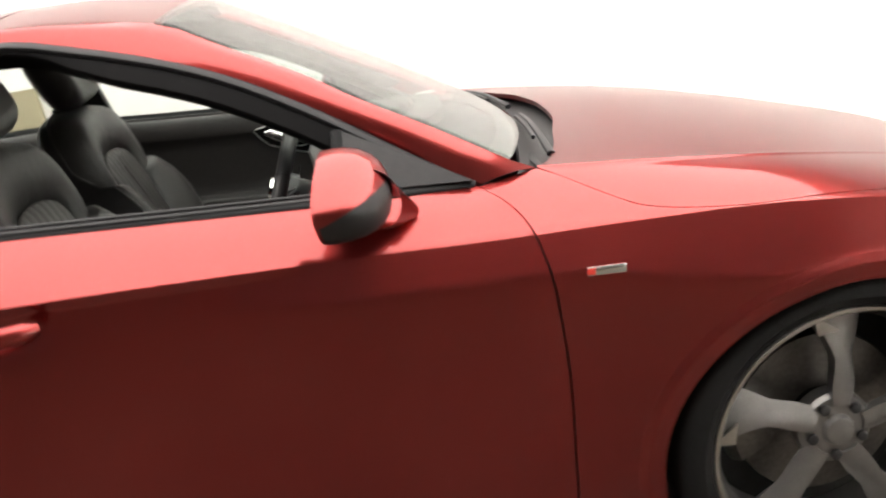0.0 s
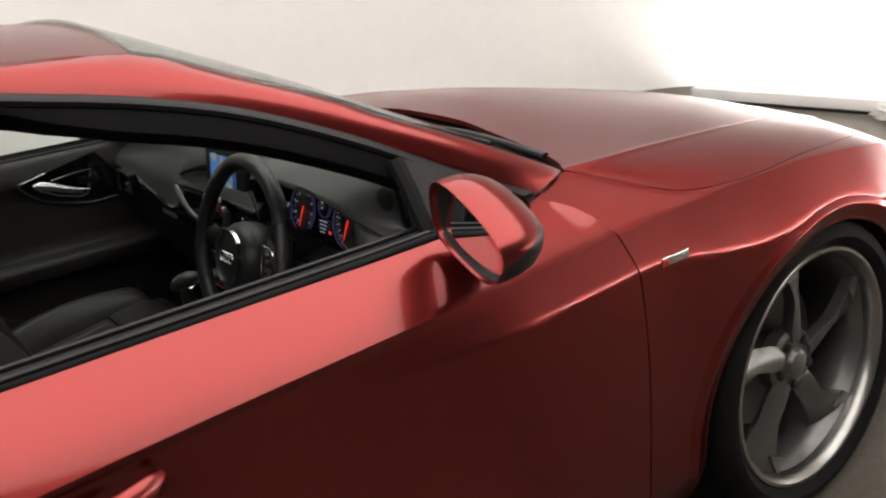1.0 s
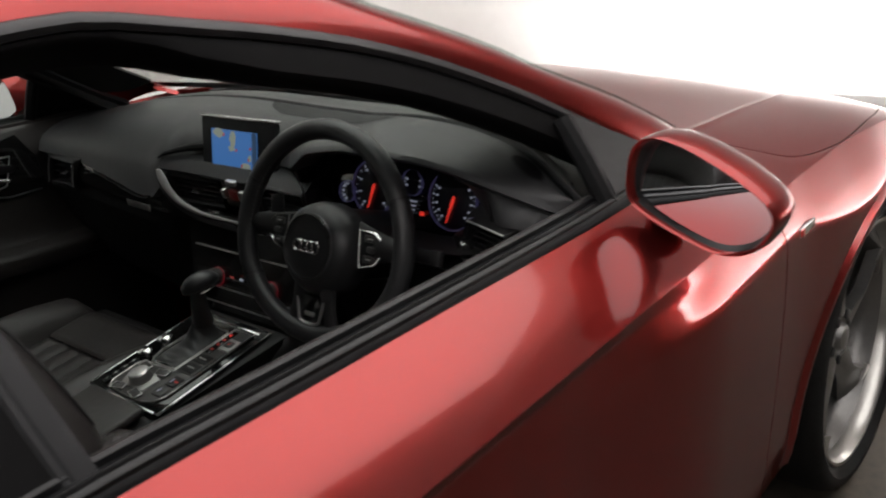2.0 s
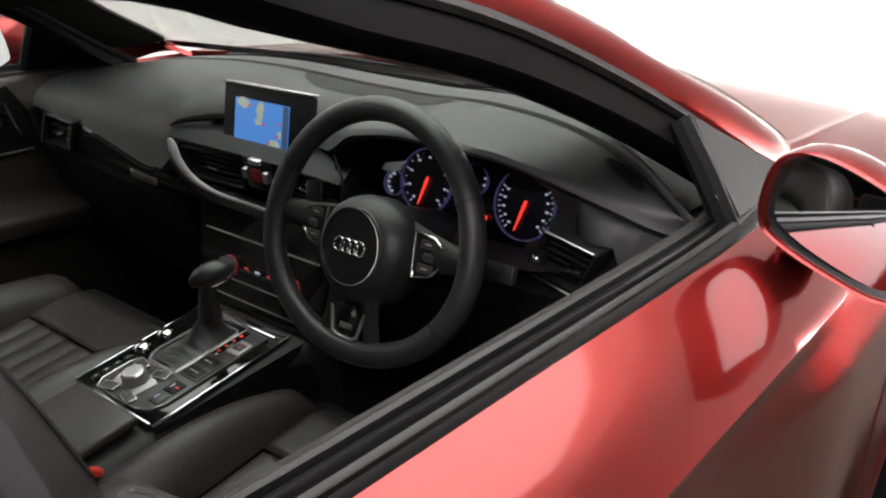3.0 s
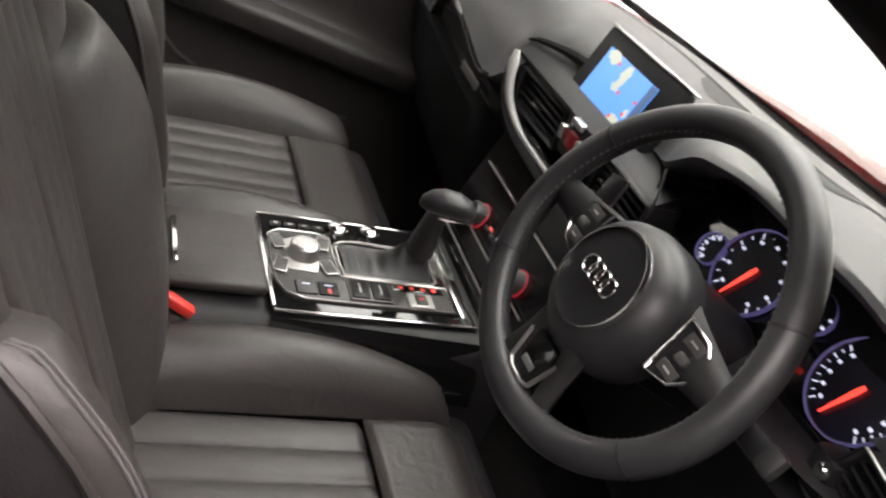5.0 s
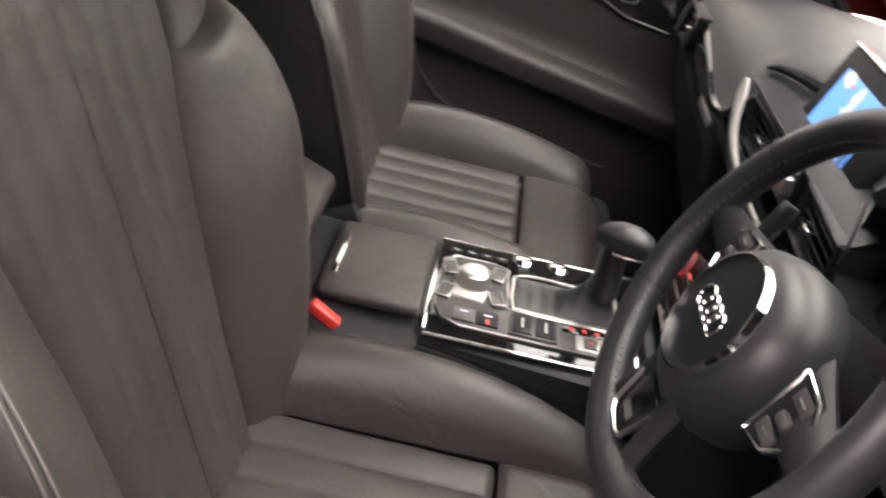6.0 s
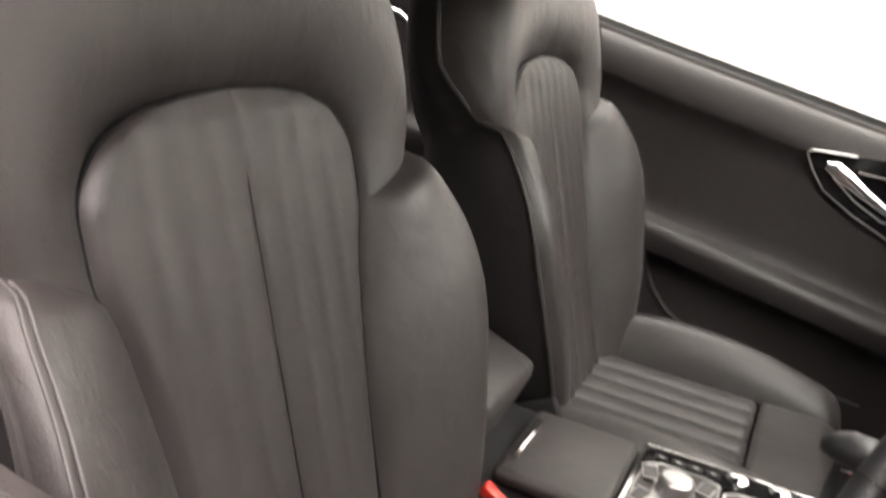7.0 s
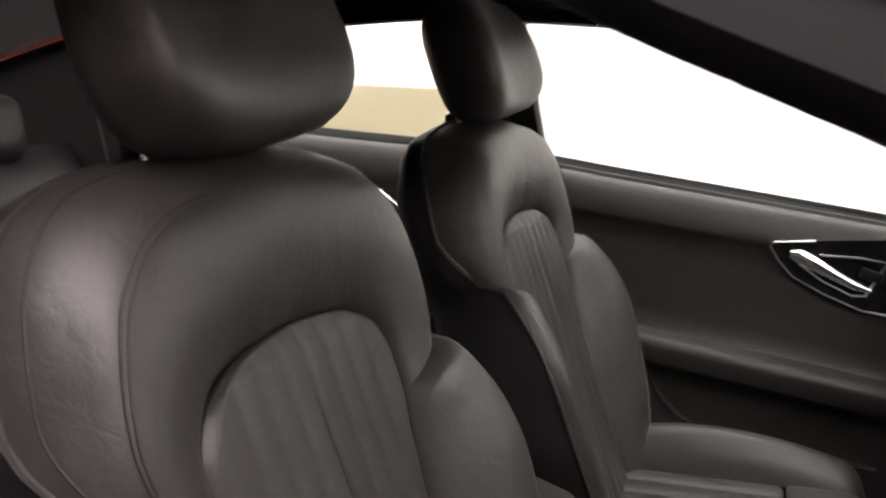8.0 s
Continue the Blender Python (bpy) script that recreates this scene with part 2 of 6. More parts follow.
slab("floor", (X0 - 0.2, Y0 - 0.2, -0.2), (X1 + 0.2, Y1 + 0.2, 0.0), CONCRETE, "brown grey worn concrete floor of the studio", "floor")
DADO = 1.75      # the white paint ends here
slab("wall_front", (X1, Y0 - 0.2, 0), (X1 + 0.2, Y1 + 0.2, DADO), WALL, "white painted wall before the car's nose", "wall")
slab("wall_front_upper", (X1, Y0 - 0.2, DADO), (X1 + 0.2, Y1 + 0.2, H), UPPER, "pale grey painted upper part of the front wall", "wall")
slab("wall_back", (X0 - 0.2, Y0 - 0.2, 0), (X0, Y1 + 0.2, H), GREY_WALL, "dark grey painted wall behind the car", "wall")
slab("wall_far", (X0, Y1, 0), (X1, Y1 + 0.2, DADO), WALL, "white painted wall on the passenger side", "wall")
slab("wall_far_upper", (X0, Y1, DADO), (X1, Y1 + 0.2, H), UPPER, "pale grey painted upper part of the passenger side wall", "wall")
slab("wall_near", (X0, Y0 - 0.2, 0), (X1, Y0, H), GREY_WALL, "dark grey painted wall on the driver side", "wall")
slab("ceiling", (X0 - 0.2, Y0 - 0.2, H), (X1 + 0.2, Y1 + 0.2, H + 0.2), CEIL, "white painted ceiling of the studio", "ceiling")
COVE = 0.7
for z0_, z1_, name_, paint_, text_ in ((0.0, DADO, "wall_corner", WALL, "white curved corner between the studio walls"), (DADO, H, "wall_corner_upper", UPPER, "grey upper part of the curved studio corner")):
    cove = sheet([[(X1 - 0.0006 - COVE + COVE * math.cos(a), Y1 - 0.0006 - COVE + COVE * math.sin(a), z) for z in (z0_, (z0_ + z1_) / 2, z1_)] for a in [math.pi / 2 * k / 24 for k in range(25)]])
    tagged(obj(name_, cove, paint_), text_, "wall", kind="structure")
tagged(obj("low_partition", rbox(4.3, 0.06, 1.19, 0.008, (-4.45, Y1 - 0.12, 0.595)), CREAM), "cream painted low partition standing along the white wall", "partition")


def ceiling_light(x, y, lx, ly, glow):
    e = new("ceiling_light")
    e.location = (x, y, H)
    e2 = Matrix.Translation((x, y, H))
    bm = bmesh.new()
    for sx, sy, w, d in ((0, ly / 2, lx + 0.06, 0.03), (0, -ly / 2, lx + 0.06, 0.03), (lx / 2, 0, 0.03, ly), (-lx / 2, 0, 0.03, ly)):
        bm2 = rbox(w, d, 0.06, 0.003, (sx, sy, -0.032))
        bm = join(bm, bm2)
    f = part("frame", moved(bm, e2), ALU, e)
    part("diffuser", rbox(lx - 0.03, ly - 0.03, 0.02, 0.002, (x, y, H - 0.03)), glow, e)
    return tagged(e, "large white luminous ceiling panel with slim aluminium frame", "light", "ceiling lights")


for lx_ in (-4.6, -0.05):
    ceiling_light(lx_, -0.45, 4.5, 5.1, GLOW)


def added_trough(y0, y1, watts):
    """Added, unseen long lamp behind a low kerb on the floor, that brightens the end wall from below."""
    e = new("added_trough")
    mid, ln = (y0 + y1) / 2, y1 - y0
    e.location = (2.8, mid, 0)
    part("kerb", rbox(0.045, ln, 0.075, 0.006, (2.735, mid, 0.0375)), WALL, e, "low white kerb that hides the added lamp")
    part("kerb_foot", rbox(0.02, ln, 0.012, 0.002, (2.704, mid, 0.006)), SOOT, e)
    part("tray", rbox(0.16, ln, 0.012, 0.003, (2.84, mid, 0.008)), ALU, e)
    part("reflector", rbox(0.006, ln, 0.05, 0.001, (2.770, mid, 0.040), (0, 18, 0)), ALU, e)
    lamp = bpy.data.lights.new("added_wash_lamp", "AREA")
    lamp.shape, lamp.size, lamp.size_y, lamp.energy, lamp.color = "RECTANGLE", 0.03, ln - 0.1, watts, (1.0, 0.955, 0.90)
    b = new("lamp", lamp)
    b.matrix_world = Matrix.Translation((2.83, mid, 0.035)) @ pose(0, 0, 0, 0, -125, 0)
    b.parent = e
    b.matrix_parent_inverse = placed(e).inverted()
    return tagged(e, "added white floor trough with an unseen lamp that brightens the wall", "lamp")


added_trough(-4.9, 1.6, 165)


def crumple(cx, cy, sx, sy, sz, seed):
    """A crumpled bit of cloth lying on the ground."""
    bm = bmesh.new()
    bmesh.ops.create_icosphere(bm, subdivisions=4, radius=1.0)
    for v in bm.verts:
        k = 0.65 + 0.9 * noise.noise(v.co * 2.3 + Vector((seed, 0, 0))) + 0.3 * noise.noise(v.co * 6 + Vector((0, seed, 0)))
        v.co = Vector((cx + v.co.x * k * sx, cy + v.co.y * k * sy, max(0.002, sz * 0.4 + v.co.z * k * sz)))
    return bm


tagged(obj("dust_sheet", crumple(2.64, 0.30, 0.04, 0.14, 0.09, 3.0), WALL), "crumpled white dust sheet lying at the wall", "sheet")


# ---- the car: lines of the body, for one side, y outward ----
car = tagged(new("car"), "red pearl five-door coupe with driver's window open, parked indoors", "car")
CH_Z = knot((-3.95, -3.4, -2.9, -2.2, -1.5, -0.93, -0.57, -0.37, -0.2, 0.0, 0.2, 0.35, 0.5, 0.65, 0.8), (0.86, 0.95, 1.0, 1.0, 0.973, 0.932, 0.896, 0.879, 0.865, 0.843, 0.804, 0.762, 0.705, 0.635, 0.56))
CH_Y = knot((-3.95, -3.7, -3.3, -2.9, -2.2, -1.5, -0.93, -0.57, -0.37, -0.2, 0.0, 0.2, 0.35, 0.5, 0.65, 0.75, 0.85), (0.70, 0.80, 0.89, 0.935, 0.94, 0.935, 0.922, 0.899, 0.887, 0.886, 0.891, 0.886, 0.864, 0.82, 0.75, 0.68, 0.57))
BELT_Z = knot((-3.3, -2.9, -2.5, -2.1, -1.67, -1.47, -1.2, -0.93, -0.74, -0.62), (1.12, 1.13, 1.11, 1.095, 1.08, 1.06, 1.033, 1.006, 0.988, 0.975))
BELT_Y = knot((-3.3, -2.9, -2.1, -1.5, -1.0, -0.8, -0.62), (0.76, 0.82, 0.85, 0.838, 0.83, 0.818, 0.785))
# window's upper edge (lower edge of the red rail) and windscreen edge of the rail
RL_Z = knot((-3.15, -2.9, -2.5, -2.1, -1.75, -1.45, -1.3, -1.16, -1.05, -0.9, -0.79, -0.70, -0.62), (1.145, 1.2, 1.305, 1.365, 1.39, 1.382, 1.345, 1.299, 1.252, 1.165, 1.089, 1.026, 0.975))
RL_Y = knot((-3.15, -2.9, -2.5, -2.1, -1.75, -1.45, -1.3, -1.16, -1.05, -0.9, -0.79, -0.70, -0.62), (0.735, 0.69, 0.63, 0.60, 0.585, 0.585, 0.603, 0.630, 0.652, 0.697, 0.732, 0.758, 0.775))
RU_Z = knot((-3.4, -2.9, -2.5, -2.1, -1.75, -1.45, -1.165, -1.05, -0.885, -0.83, -0.69, -0.555, -0.505), (1.08, 1.225, 1.325, 1.388, 1.413, 1.407, 1.365, 1.305, 1.213, 1.175, 1.091, 1.003, 0.973))
RU_Y = knot((-3.4, -2.9, -2.5, -2.1, -1.75, -1.45, -1.165, -1.05, -0.885, -0.83, -0.69, -0.555, -0.505), (0.66, 0.6, 0.56, 0.54, 0.53, 0.535, 0.562, 0.598, 0.655, 0.677, 0.725, 0.748, 0.722))
GAP_X = knot((0.2, 0.38, 0.65, 0.79, 0.9, 0.95, 1.0), (-0.56, -0.551, -0.536, -0.54, -0.558, -0.585, -0.63))
# bonnet: shut line along the wing, crease, middle
CR_Y = knot((-0.5, -0.4, -0.3, -0.16, 0.0, 0.25, 0.5, 0.75, 0.87), (0.722, 0.722, 0.716, 0.708, 0.695, 0.63, 0.545, 0.45, 0.40))
CR_Z = knot((-0.5, -0.4, -0.3, -0.16, 0.0, 0.25, 0.5, 0.75, 0.87), (0.974, 0.960, 0.945, 0.922, 0.893, 0.832, 0.757, 0.665, 0.61))
MID_Z = knot((-0.5, -0.2, 0.05, 0.28, 0.44, 0.57, 0.75, 0.87), (0.995, 0.974, 0.926, 0.861, 0.811, 0.768, 0.69, 0.63))
SHUT_Y = knot((-0.505, -0.46, -0.41, -0.34, -0.25, -0.14, 0.1, 0.4, 0.6, 0.75, 0.84), (0.724, 0.765, 0.812, 0.857, 0.874, 0.882, 0.865, 0.79, 0.70, 0.59, 0.48))


def top_z(x, y):
    """Height of the body between the bonnet's crease and the shoulder line."""
    w = min(1, max(0, (y - CR_Y(x)) / (CH_Y(x) - CR_Y(x))))
    return CR_Z(x) + (CH_Z(x) - CR_Z(x)) * w + 0.03 * w * (1 - w)


HOOD_X = knot((0.0, 0.2, 0.43, 0.56, 0.68, 0.722), (-0.34, -0.35, -0.40, -0.43, -0.472, -0.502))
ARCH, ARCH_UP, AXLE = 0.378, 0.915, 0.345
REAR_X = -2.914


def arch_z(x):
    """The lower edge of the side: wheel arches and sill."""
    for c in (0.0, REAR_X):
        if abs(x - c) < ARCH:
            return AXLE + math.sqrt(max(ARCH ** 2 - (x - c) ** 2, 0)) * ARCH_UP
    return 0.2


def smooth_step(v):
    v = min(1, max(0, v))
    return v * v * (3 - 2 * v)


def below(x, z):
    """Outward place of the door skin under the crease."""
    zc, yc = CH_Z(x), CH_Y(x)
    f, d = (zc - z) / (zc - 0.2), zc - z
    a = smooth_step((x + 1.17) / 0.37)          # towards the nose the crease opens into a rounded flank
    over = AXLE + 0.93 * math.sqrt(max(0.414 ** 2 - x * x, 0.01)) if abs(x) < 0.42 else 0.6
    k = smooth_step((x + 0.55) / 0.38) * (1 - smooth_step((x - 0.32) / 0.12))
    run = lerp(0.058, max(0.058, min(0.112, zc - over - 0.02)), k)
    lean, bend = 0.42, 0.016
    e = min(max(d - run, 0), bend)
    edge = lerp(0.010 * min(d / 0.02, 1), -lean * (min(d, run) + e - e * e / (2 * bend)), a)
    cup = 0.020 * math.exp(-((x + 1.50) / 0.075) ** 2 - ((z - 0.917) / 0.026) ** 2)
    return yc - (cup + edge + 0.05 * max(f - 0.1, 0) ** 1.3 + 0.04 * (max(f - 0.75, 0) / 0.25) ** 2)


def low_z(top, foot, w):
    """Height at share w of the way from the crease to the lower edge: even steps under the crease, then down to the edge."""
    d = min(0.13, 0.85 * (top - foot))
    return top - d * w / 0.5 if w < 0.5 else lerp(top - d, foot, (w - 0.5) / 0.5)


def side_rows(xs_of, top, n_up=7, n_low=24, swell=0.006):
    """Rows of one body side: from the upper edge over the shoulder to the crease and down. xs_of(v): the x of each column at height share v."""
    rows = []
    for v in [i / n_up for i in range(n_up)] + [1.0] + [1 + (i / n_low) ** 1.45 for i in range(1, n_low + 1)]:
        row = []
        for x in xs_of(v):
            if v <= 1:
                ty, tz = top(x)
                cy, cz = CH_Y(x), CH_Z(x)
                y, z = lerp(ty, cy, v), lerp(tz, cz, v)
                bow = math.sin(v * math.pi) * swell
                f = min(1, max(0, (x + 0.52) / 0.1))       # the wing's top carries on the bonnet's flank
                row.append((x, -(y + bow), lerp(z + bow * 0.7 + 0.97 * (cy - ty) ** 2 * v * (1 - v), top_z(x, y), f)))
            else:
                z = low_z(CH_Z(x), arch_z(x), v - 1)
                row.append((x, -below(x, z), z))
        rows.append(row)
    return rows


def both(name, build, material, label="", smooth=38):
    for k in (0, 1):
        bm = build()
        part(name, flipped(bm) if k else bm, material, car, label, smooth)


def spread(a, b, n):
    return [lerp(a, b, i / (n - 1)) for i in range(n)]


SILL = knot((-1.8, -1.35, -1.0, -0.8, -0.62), (0.010, 0.010, 0.006, 0.002, 0.0))      # the skin rolls in under the window seal


def front_door():
    def xs(v):
        z = lerp(1.0, CH_Z(-0.56), v) if v <= 1 else low_z(CH_Z(-0.56), 0.2, v - 1)
        return spread(GAP_X(z) - 0.0022, -1.70 - 0.03 * max(0, 1 - v), 72)
    return sheet(side_rows(xs, lambda x: (BELT_Y(x) - SILL(x), BELT_Z(x) + 0.35 * SILL(x)), 8, 44), -0.02, push=(0, -1, 0))


def rear_door():
    arc = lambda z: min(REAR_X + math.sqrt(max(0.43 ** 2 - (z - AXLE) ** 2, 0)), -2.44) if z < AXLE + 0.42 else lerp(-2.52, -2.75, (z - AXLE - 0.42) / 0.4)

    def xs(v):
        z = lerp(1.1, CH_Z(-2.3), v) if v <= 1 else low_z(CH_Z(-2.3), 0.2, v - 1)
        return spread(-1.706 - 0.03 * max(0, 1 - v), arc(max(z, AXLE)), 24)
    return sheet(side_rows(xs, lambda x: (BELT_Y(x), BELT_Z(x))), -0.02, push=(0, -1, 0))


def wing_top(x):
    if x < -0.505:
        f = (x + 0.63) / 0.125
        return lerp(0.785, 0.724, f), lerp(0.973, 0.973, f)
    return SHUT_Y(x) + 0.002, top_z(x, SHUT_Y(x) + 0.002) - 0.0005


def front_wing():
    def xs(v):
        z = lerp(1.0, CH_Z(-0.56), v) if v <= 1 else low_z(CH_Z(-0.56), 0.2, v - 1)
        g = GAP_X(z) + 0.0015
        a = [lerp(g, -ARCH, i / 12) for i in range(12)]
        a += [-ARCH * math.cos(math.pi * i / 36) for i in range(37)]
        return a + [lerp(ARCH, 0.80, i / 10) for i in range(1, 11)]
    return sheet(side_rows(xs, wing_top, 8, 44, 0.0015), -0.008, push=(0, -1, 0))


def quarter():
    def xs(v):
        z = lerp(1.1, CH_Z(-2.7), v) if v <= 1 else low_z(CH_Z(-2.7), 0.2, v - 1)
        g = -2.44 if z < AXLE + 0.1 else (REAR_X + math.sqrt(max(0.43 ** 2 - (z - AXLE) ** 2, 0)) if z < AXLE + 0.42 else lerp(-2.52, -2.75, (z - AXLE - 0.42) / 0.4))
        g = min(g, -2.44) - 0.006
        a = [lerp(g, max(REAR_X + ARCH, -2.536), i / 4) for i in range(4)] if g > REAR_X + ARCH else []
        k0 = 12 - len(a)
        th0 = math.acos(min(1, max(-1, (min(g, REAR_X + ARCH) - REAR_X) / ARCH)))
        a += [REAR_X + ARCH * math.cos(lerp(th0, math.pi, i / (k0 + 16))) for i in range(k0 + 17)]
        return a + [lerp(REAR_X - ARCH, -3.9, i / 12) for i in range(1, 13)]

    def top(x):
        return (BELT_Y(x), BELT_Z(x)) if x > -3.15 else (lerp(0.75, 0.62, (-3.15 - x) / 0.75), lerp(1.135, 0.98, (-3.15 - x) / 0.75))
    return sheet(side_rows(xs, top, 7, 24), -0.008, push=(0, -1, 0))


both("front_door_skin", front_door, PAINT, "red pearl door skin with sharp shoulder crease")
both("rear_door_skin", rear_door, PAINT, "red pearl rear door skin")
both("front_wing", front_wing, PAINT, "red pearl front wing over the wheel arch")
both("rear_quarter", quarter, PAINT, "red pearl rear quarter panel")


def arch_lip(cx):
    rows = []
    for i in range(41):
        a = math.pi * (i / 40 * 1.1 - 0.05)
        x = cx - ARCH * math.cos(a)
        z = AXLE + ARCH * ARCH_UP * math.sin(a)
        c, s = -math.cos(a), math.sin(a)
        rows.append([(x + c * o, -(below(x + c * o, z + s * o) + d), z + s * o) for o, d in ((0.062, -0.003), (0.048, 0.0015), (0.038, 0.0075), (0.0345, 0.0085), (0.031, 0.0075), (0.016, 0.0035), (0.002, -0.0005), (-0.003, -0.004), (-0.004, -0.012), (-0.004, -0.06))])
    return sheet(rows)


for cx_ in (0.0, REAR_X):
    both("arch_lip", lambda: arch_lip(cx_), PAINT)


def liner(cx):
    rows = []
    for i in range(25):
        a = math.pi * (i / 24 * 1.16 - 0.08)
        rows.append([(cx - 0.374 * math.cos(a), -y, AXLE + 0.366 * math.sin(a)) for y in (0.865, 0.80, 0.70, 0.58)])
    bm = sheet(rows)
    bm2 = lathe([(0.0, 0.0), (0.36, 0.0), (0.374, 0.01)], 32, (cx, -0.575, AXLE), (90, 0, 0))
    return join(bm, bm2)


for cx_ in (0.0, REAR_X):
    both("wheel_arch_liner", lambda: liner(cx_), BLACK)


BONNET_V = [0.0625 * k for k in range(15)] + [0.92, 0.95, 0.968, 0.978, 0.985, 0.991, 0.996, 1.0, 1.015, 1.035, 1.06, 1.09, 1.13, 1.18] + [1.25 + 0.125 * k for k in range(7)]


def bonnet_side():
    """Half of the bonnet from the middle line to its shut line."""
    rows = []
    for i in range(44):
        u = i / 43
        row = []
        for v in BONNET_V:
            # the rear edge is curved, the sides follow the shut line
            if v <= 1:
                x = lerp(HOOD_X(0.722 * v), 0.87 - 0.02 * v * v, u)
                y = CR_Y(x) * v
                z = lerp(CR_Z(x), MID_Z(x), 1 - v ** 1.7)
            else:
                w = v - 1
                x0 = lerp(HOOD_X(0.722), 0.85, u)
                x = lerp(x0, lerp(-0.503, 0.83, u), w)
                y = lerp(CR_Y(x), SHUT_Y(x), w)
                z = top_z(x, y)
            z += 0.0022 * math.exp(-((y - CR_Y(x)) / 0.007) ** 2)      # bead along the crease
            row.append((x, -y, z))
        rows.append(row)
    return rows


hr = bonnet_side()
full = [list(reversed(r)) + [(x, -y, z) for x, y, z in r[1:]] for r in hr]
part("bonnet", sheet(full, -0.012, push=(0, 0, 1)), PAINT, car, "red pearl bonnet with two raised creases", 20)


def rail():
    """Red roof rail and windscreen pillar above the side windows."""
    rows = []
    for i in range(60):
        s = i / 59
        x = lerp(-3.15, -0.62, s)
        xu = lerp(-3.3, -0.505, s) if s < 0.2 else lerp(lerp(-3.3, -0.505, 0.2), -0.505, (s - 0.2) / 0.8)
        a = Vector((x, -RL_Y(x), RL_Z(x)))
        b = Vector((xu, -RU_Y(xu), RU_Z(xu)))
        out = Vector((0.25, -0.75, 0.6)).normalized()
        row = [a + out * -0.02]
        for k in range(9):
            w = k / 8
            row.append(a.lerp(b, w) + out * (0.012 * math.sin(math.pi * w)))
        row.append(b + out * -0.02)
        rows.append(row)
    return sheet(rows)


both("roof_rail", rail, PAINT, "red pearl windscreen pillar and roof rail", 50)


def roof_z(x, y):
    e, w = RU_Z(x), abs(y) / RU_Y(x)
    return e + 0.045 * (1 - w ** 2)


def across(x0f, x1f, zf, n=20, m=24):
    rows = []
    for i in range(n):
        u = i / (n - 1)
        row = []
        for j in range(m):
            w = 2 * j / (m - 1) - 1
            x = lerp(x0f(w), x1f(w), u)
            y = w * (RU_Y(x) - 0.002)
            row.append((x, y, zf(x, y)))
        rows.append(row)
    return rows


part("roof_panel", sheet(across(lambda w: -1.165 - 0.0 * w + 0.035 * (1 - w * w), lambda w: -1.50, roof_z), -0.01, push=(0, 0, 1)), PAINT, car, "red pearl roof panel")
part("sunroof_panel", sheet(across(lambda w: -1.507, lambda w: -2.26, roof_z), -0.01, push=(0, 0, 1)), PAINT, car, "red rear roof panel")
part("rear_window_glass", sheet(across(lambda w: -2.27, lambda w: -3.25 - 0.05 * (1 - w * w), roof_z), -0.005, push=(0, 0, 1)), DARK_PANE, car).visible_shadow = False


# windscreen, cowl and tail
SCREEN_X = knot((0.0, 0.3, 0.5, 0.65, 0.745), (-0.44, -0.445, -0.47, -0.505, -0.55))


def windscreen():
    rows = []
    for i in range(18):
        u = i / 17
        row = []
        for j in range(25):
            w = 2 * j / 24 - 1
            xe = lerp(-0.555, -1.165, u)
            ye, ze = RU_Y(xe) - 0.004, RU_Z(xe)
            xc, zc = lerp(-0.44, -1.13, u), lerp(0.985, 1.406, u)
            x = lerp(xc, xe, w * w)
            z = lerp(zc, ze, w * w) + 0.008 * math.sin(u * math.pi) * (1 - w * w)
            row.append((x, w * ye, z))
        rows.append(row)
    return rows


part("windscreen_glass", sheet(windscreen(), 0.005, push=(1, 0, 1)), PANE, car, "clear windscreen").visible_shadow = False
frit = [[(x - 0.006, y * 0.995, z - 0.004) for x, y, z in r] for r in windscreen()[:2]]
part("windscreen_border", sheet(frit), GLOSS, car, "black printed border at the windscreen's foot")


def cowl():
    rows = []
    for i in range(9):
        u = i / 8
        row = []
        for j in range(41):
            w = 2 * j / 40 - 1
            y = 0.735 * w
            xa = HOOD_X(min(abs(y), 0.705)) + 0.03
            xb = SCREEN_X(abs(y)) - 0.03
            xb = min(xb, xa - 0.005)
            x = lerp(xa, xb, u)
            z = lerp(0.945, 0.975 - 0.03 * w * w, u) - 0.022 * math.sin(u * math.pi) - 0.01 * w * w
            row.append((x, y, z))
        rows.append(row)
    return sheet(rows, 0.01)


part("cowl_panel", cowl(), BLACK, car, "black plastic scuttle panel under the windscreen")


def wiper(y0, y1, x0, x1):
    pts = [(lerp(x0, x1, i / 10), lerp(y0, y1, i / 10), 0.972 + 0.014 * math.sin(i / 10 * math.pi)) for i in range(11)]
    return join(tube(pts, [0.009 - 0.004 * i / 10 for i in range(11)], 8, flat=0.7), tube([(x - 0.014, y, z - 0.004) for x, y, z in pts[3:]], 0.005, 6))


part("wiper", wiper(-0.62, -0.06, -0.45, -0.40), SATIN, car, "black wiper arm lying in the scuttle")
part("wiper", wiper(0.10, 0.62, -0.40, -0.46), SATIN, car, "black wiper arm lying in the scuttle")


def tail():
    rows = []
    for x, f in ((-3.26, 1.0), (-3.5, 1.0), (-3.75, 0.98), (-3.88, 0.95)):
        rows.append([(x - 0.06 * (1 - w * w), w * (lerp(0.735, 0.62, (-3.15 - x) / 0.75)), lerp(1.135, 0.98, (-3.15 - x) / 0.75) + 0.045 * (1 - w * w) * f) for w in spread(-1, 1, 21)])
    last = rows[-1]
    for dz, dx in ((-0.03, -0.03), (-0.12, 0.0), (-0.28, -0.03), (-0.36, -0.09), (-0.5, -0.11), (-0.7, -0.04)):
        rows.append([(x + dx, y * (1.0 + 0.16 * min(1, -dz * 3)), z + dz) for x, y, z in last])
    return sheet(rows, 0.01, push=(0, 0, -1))


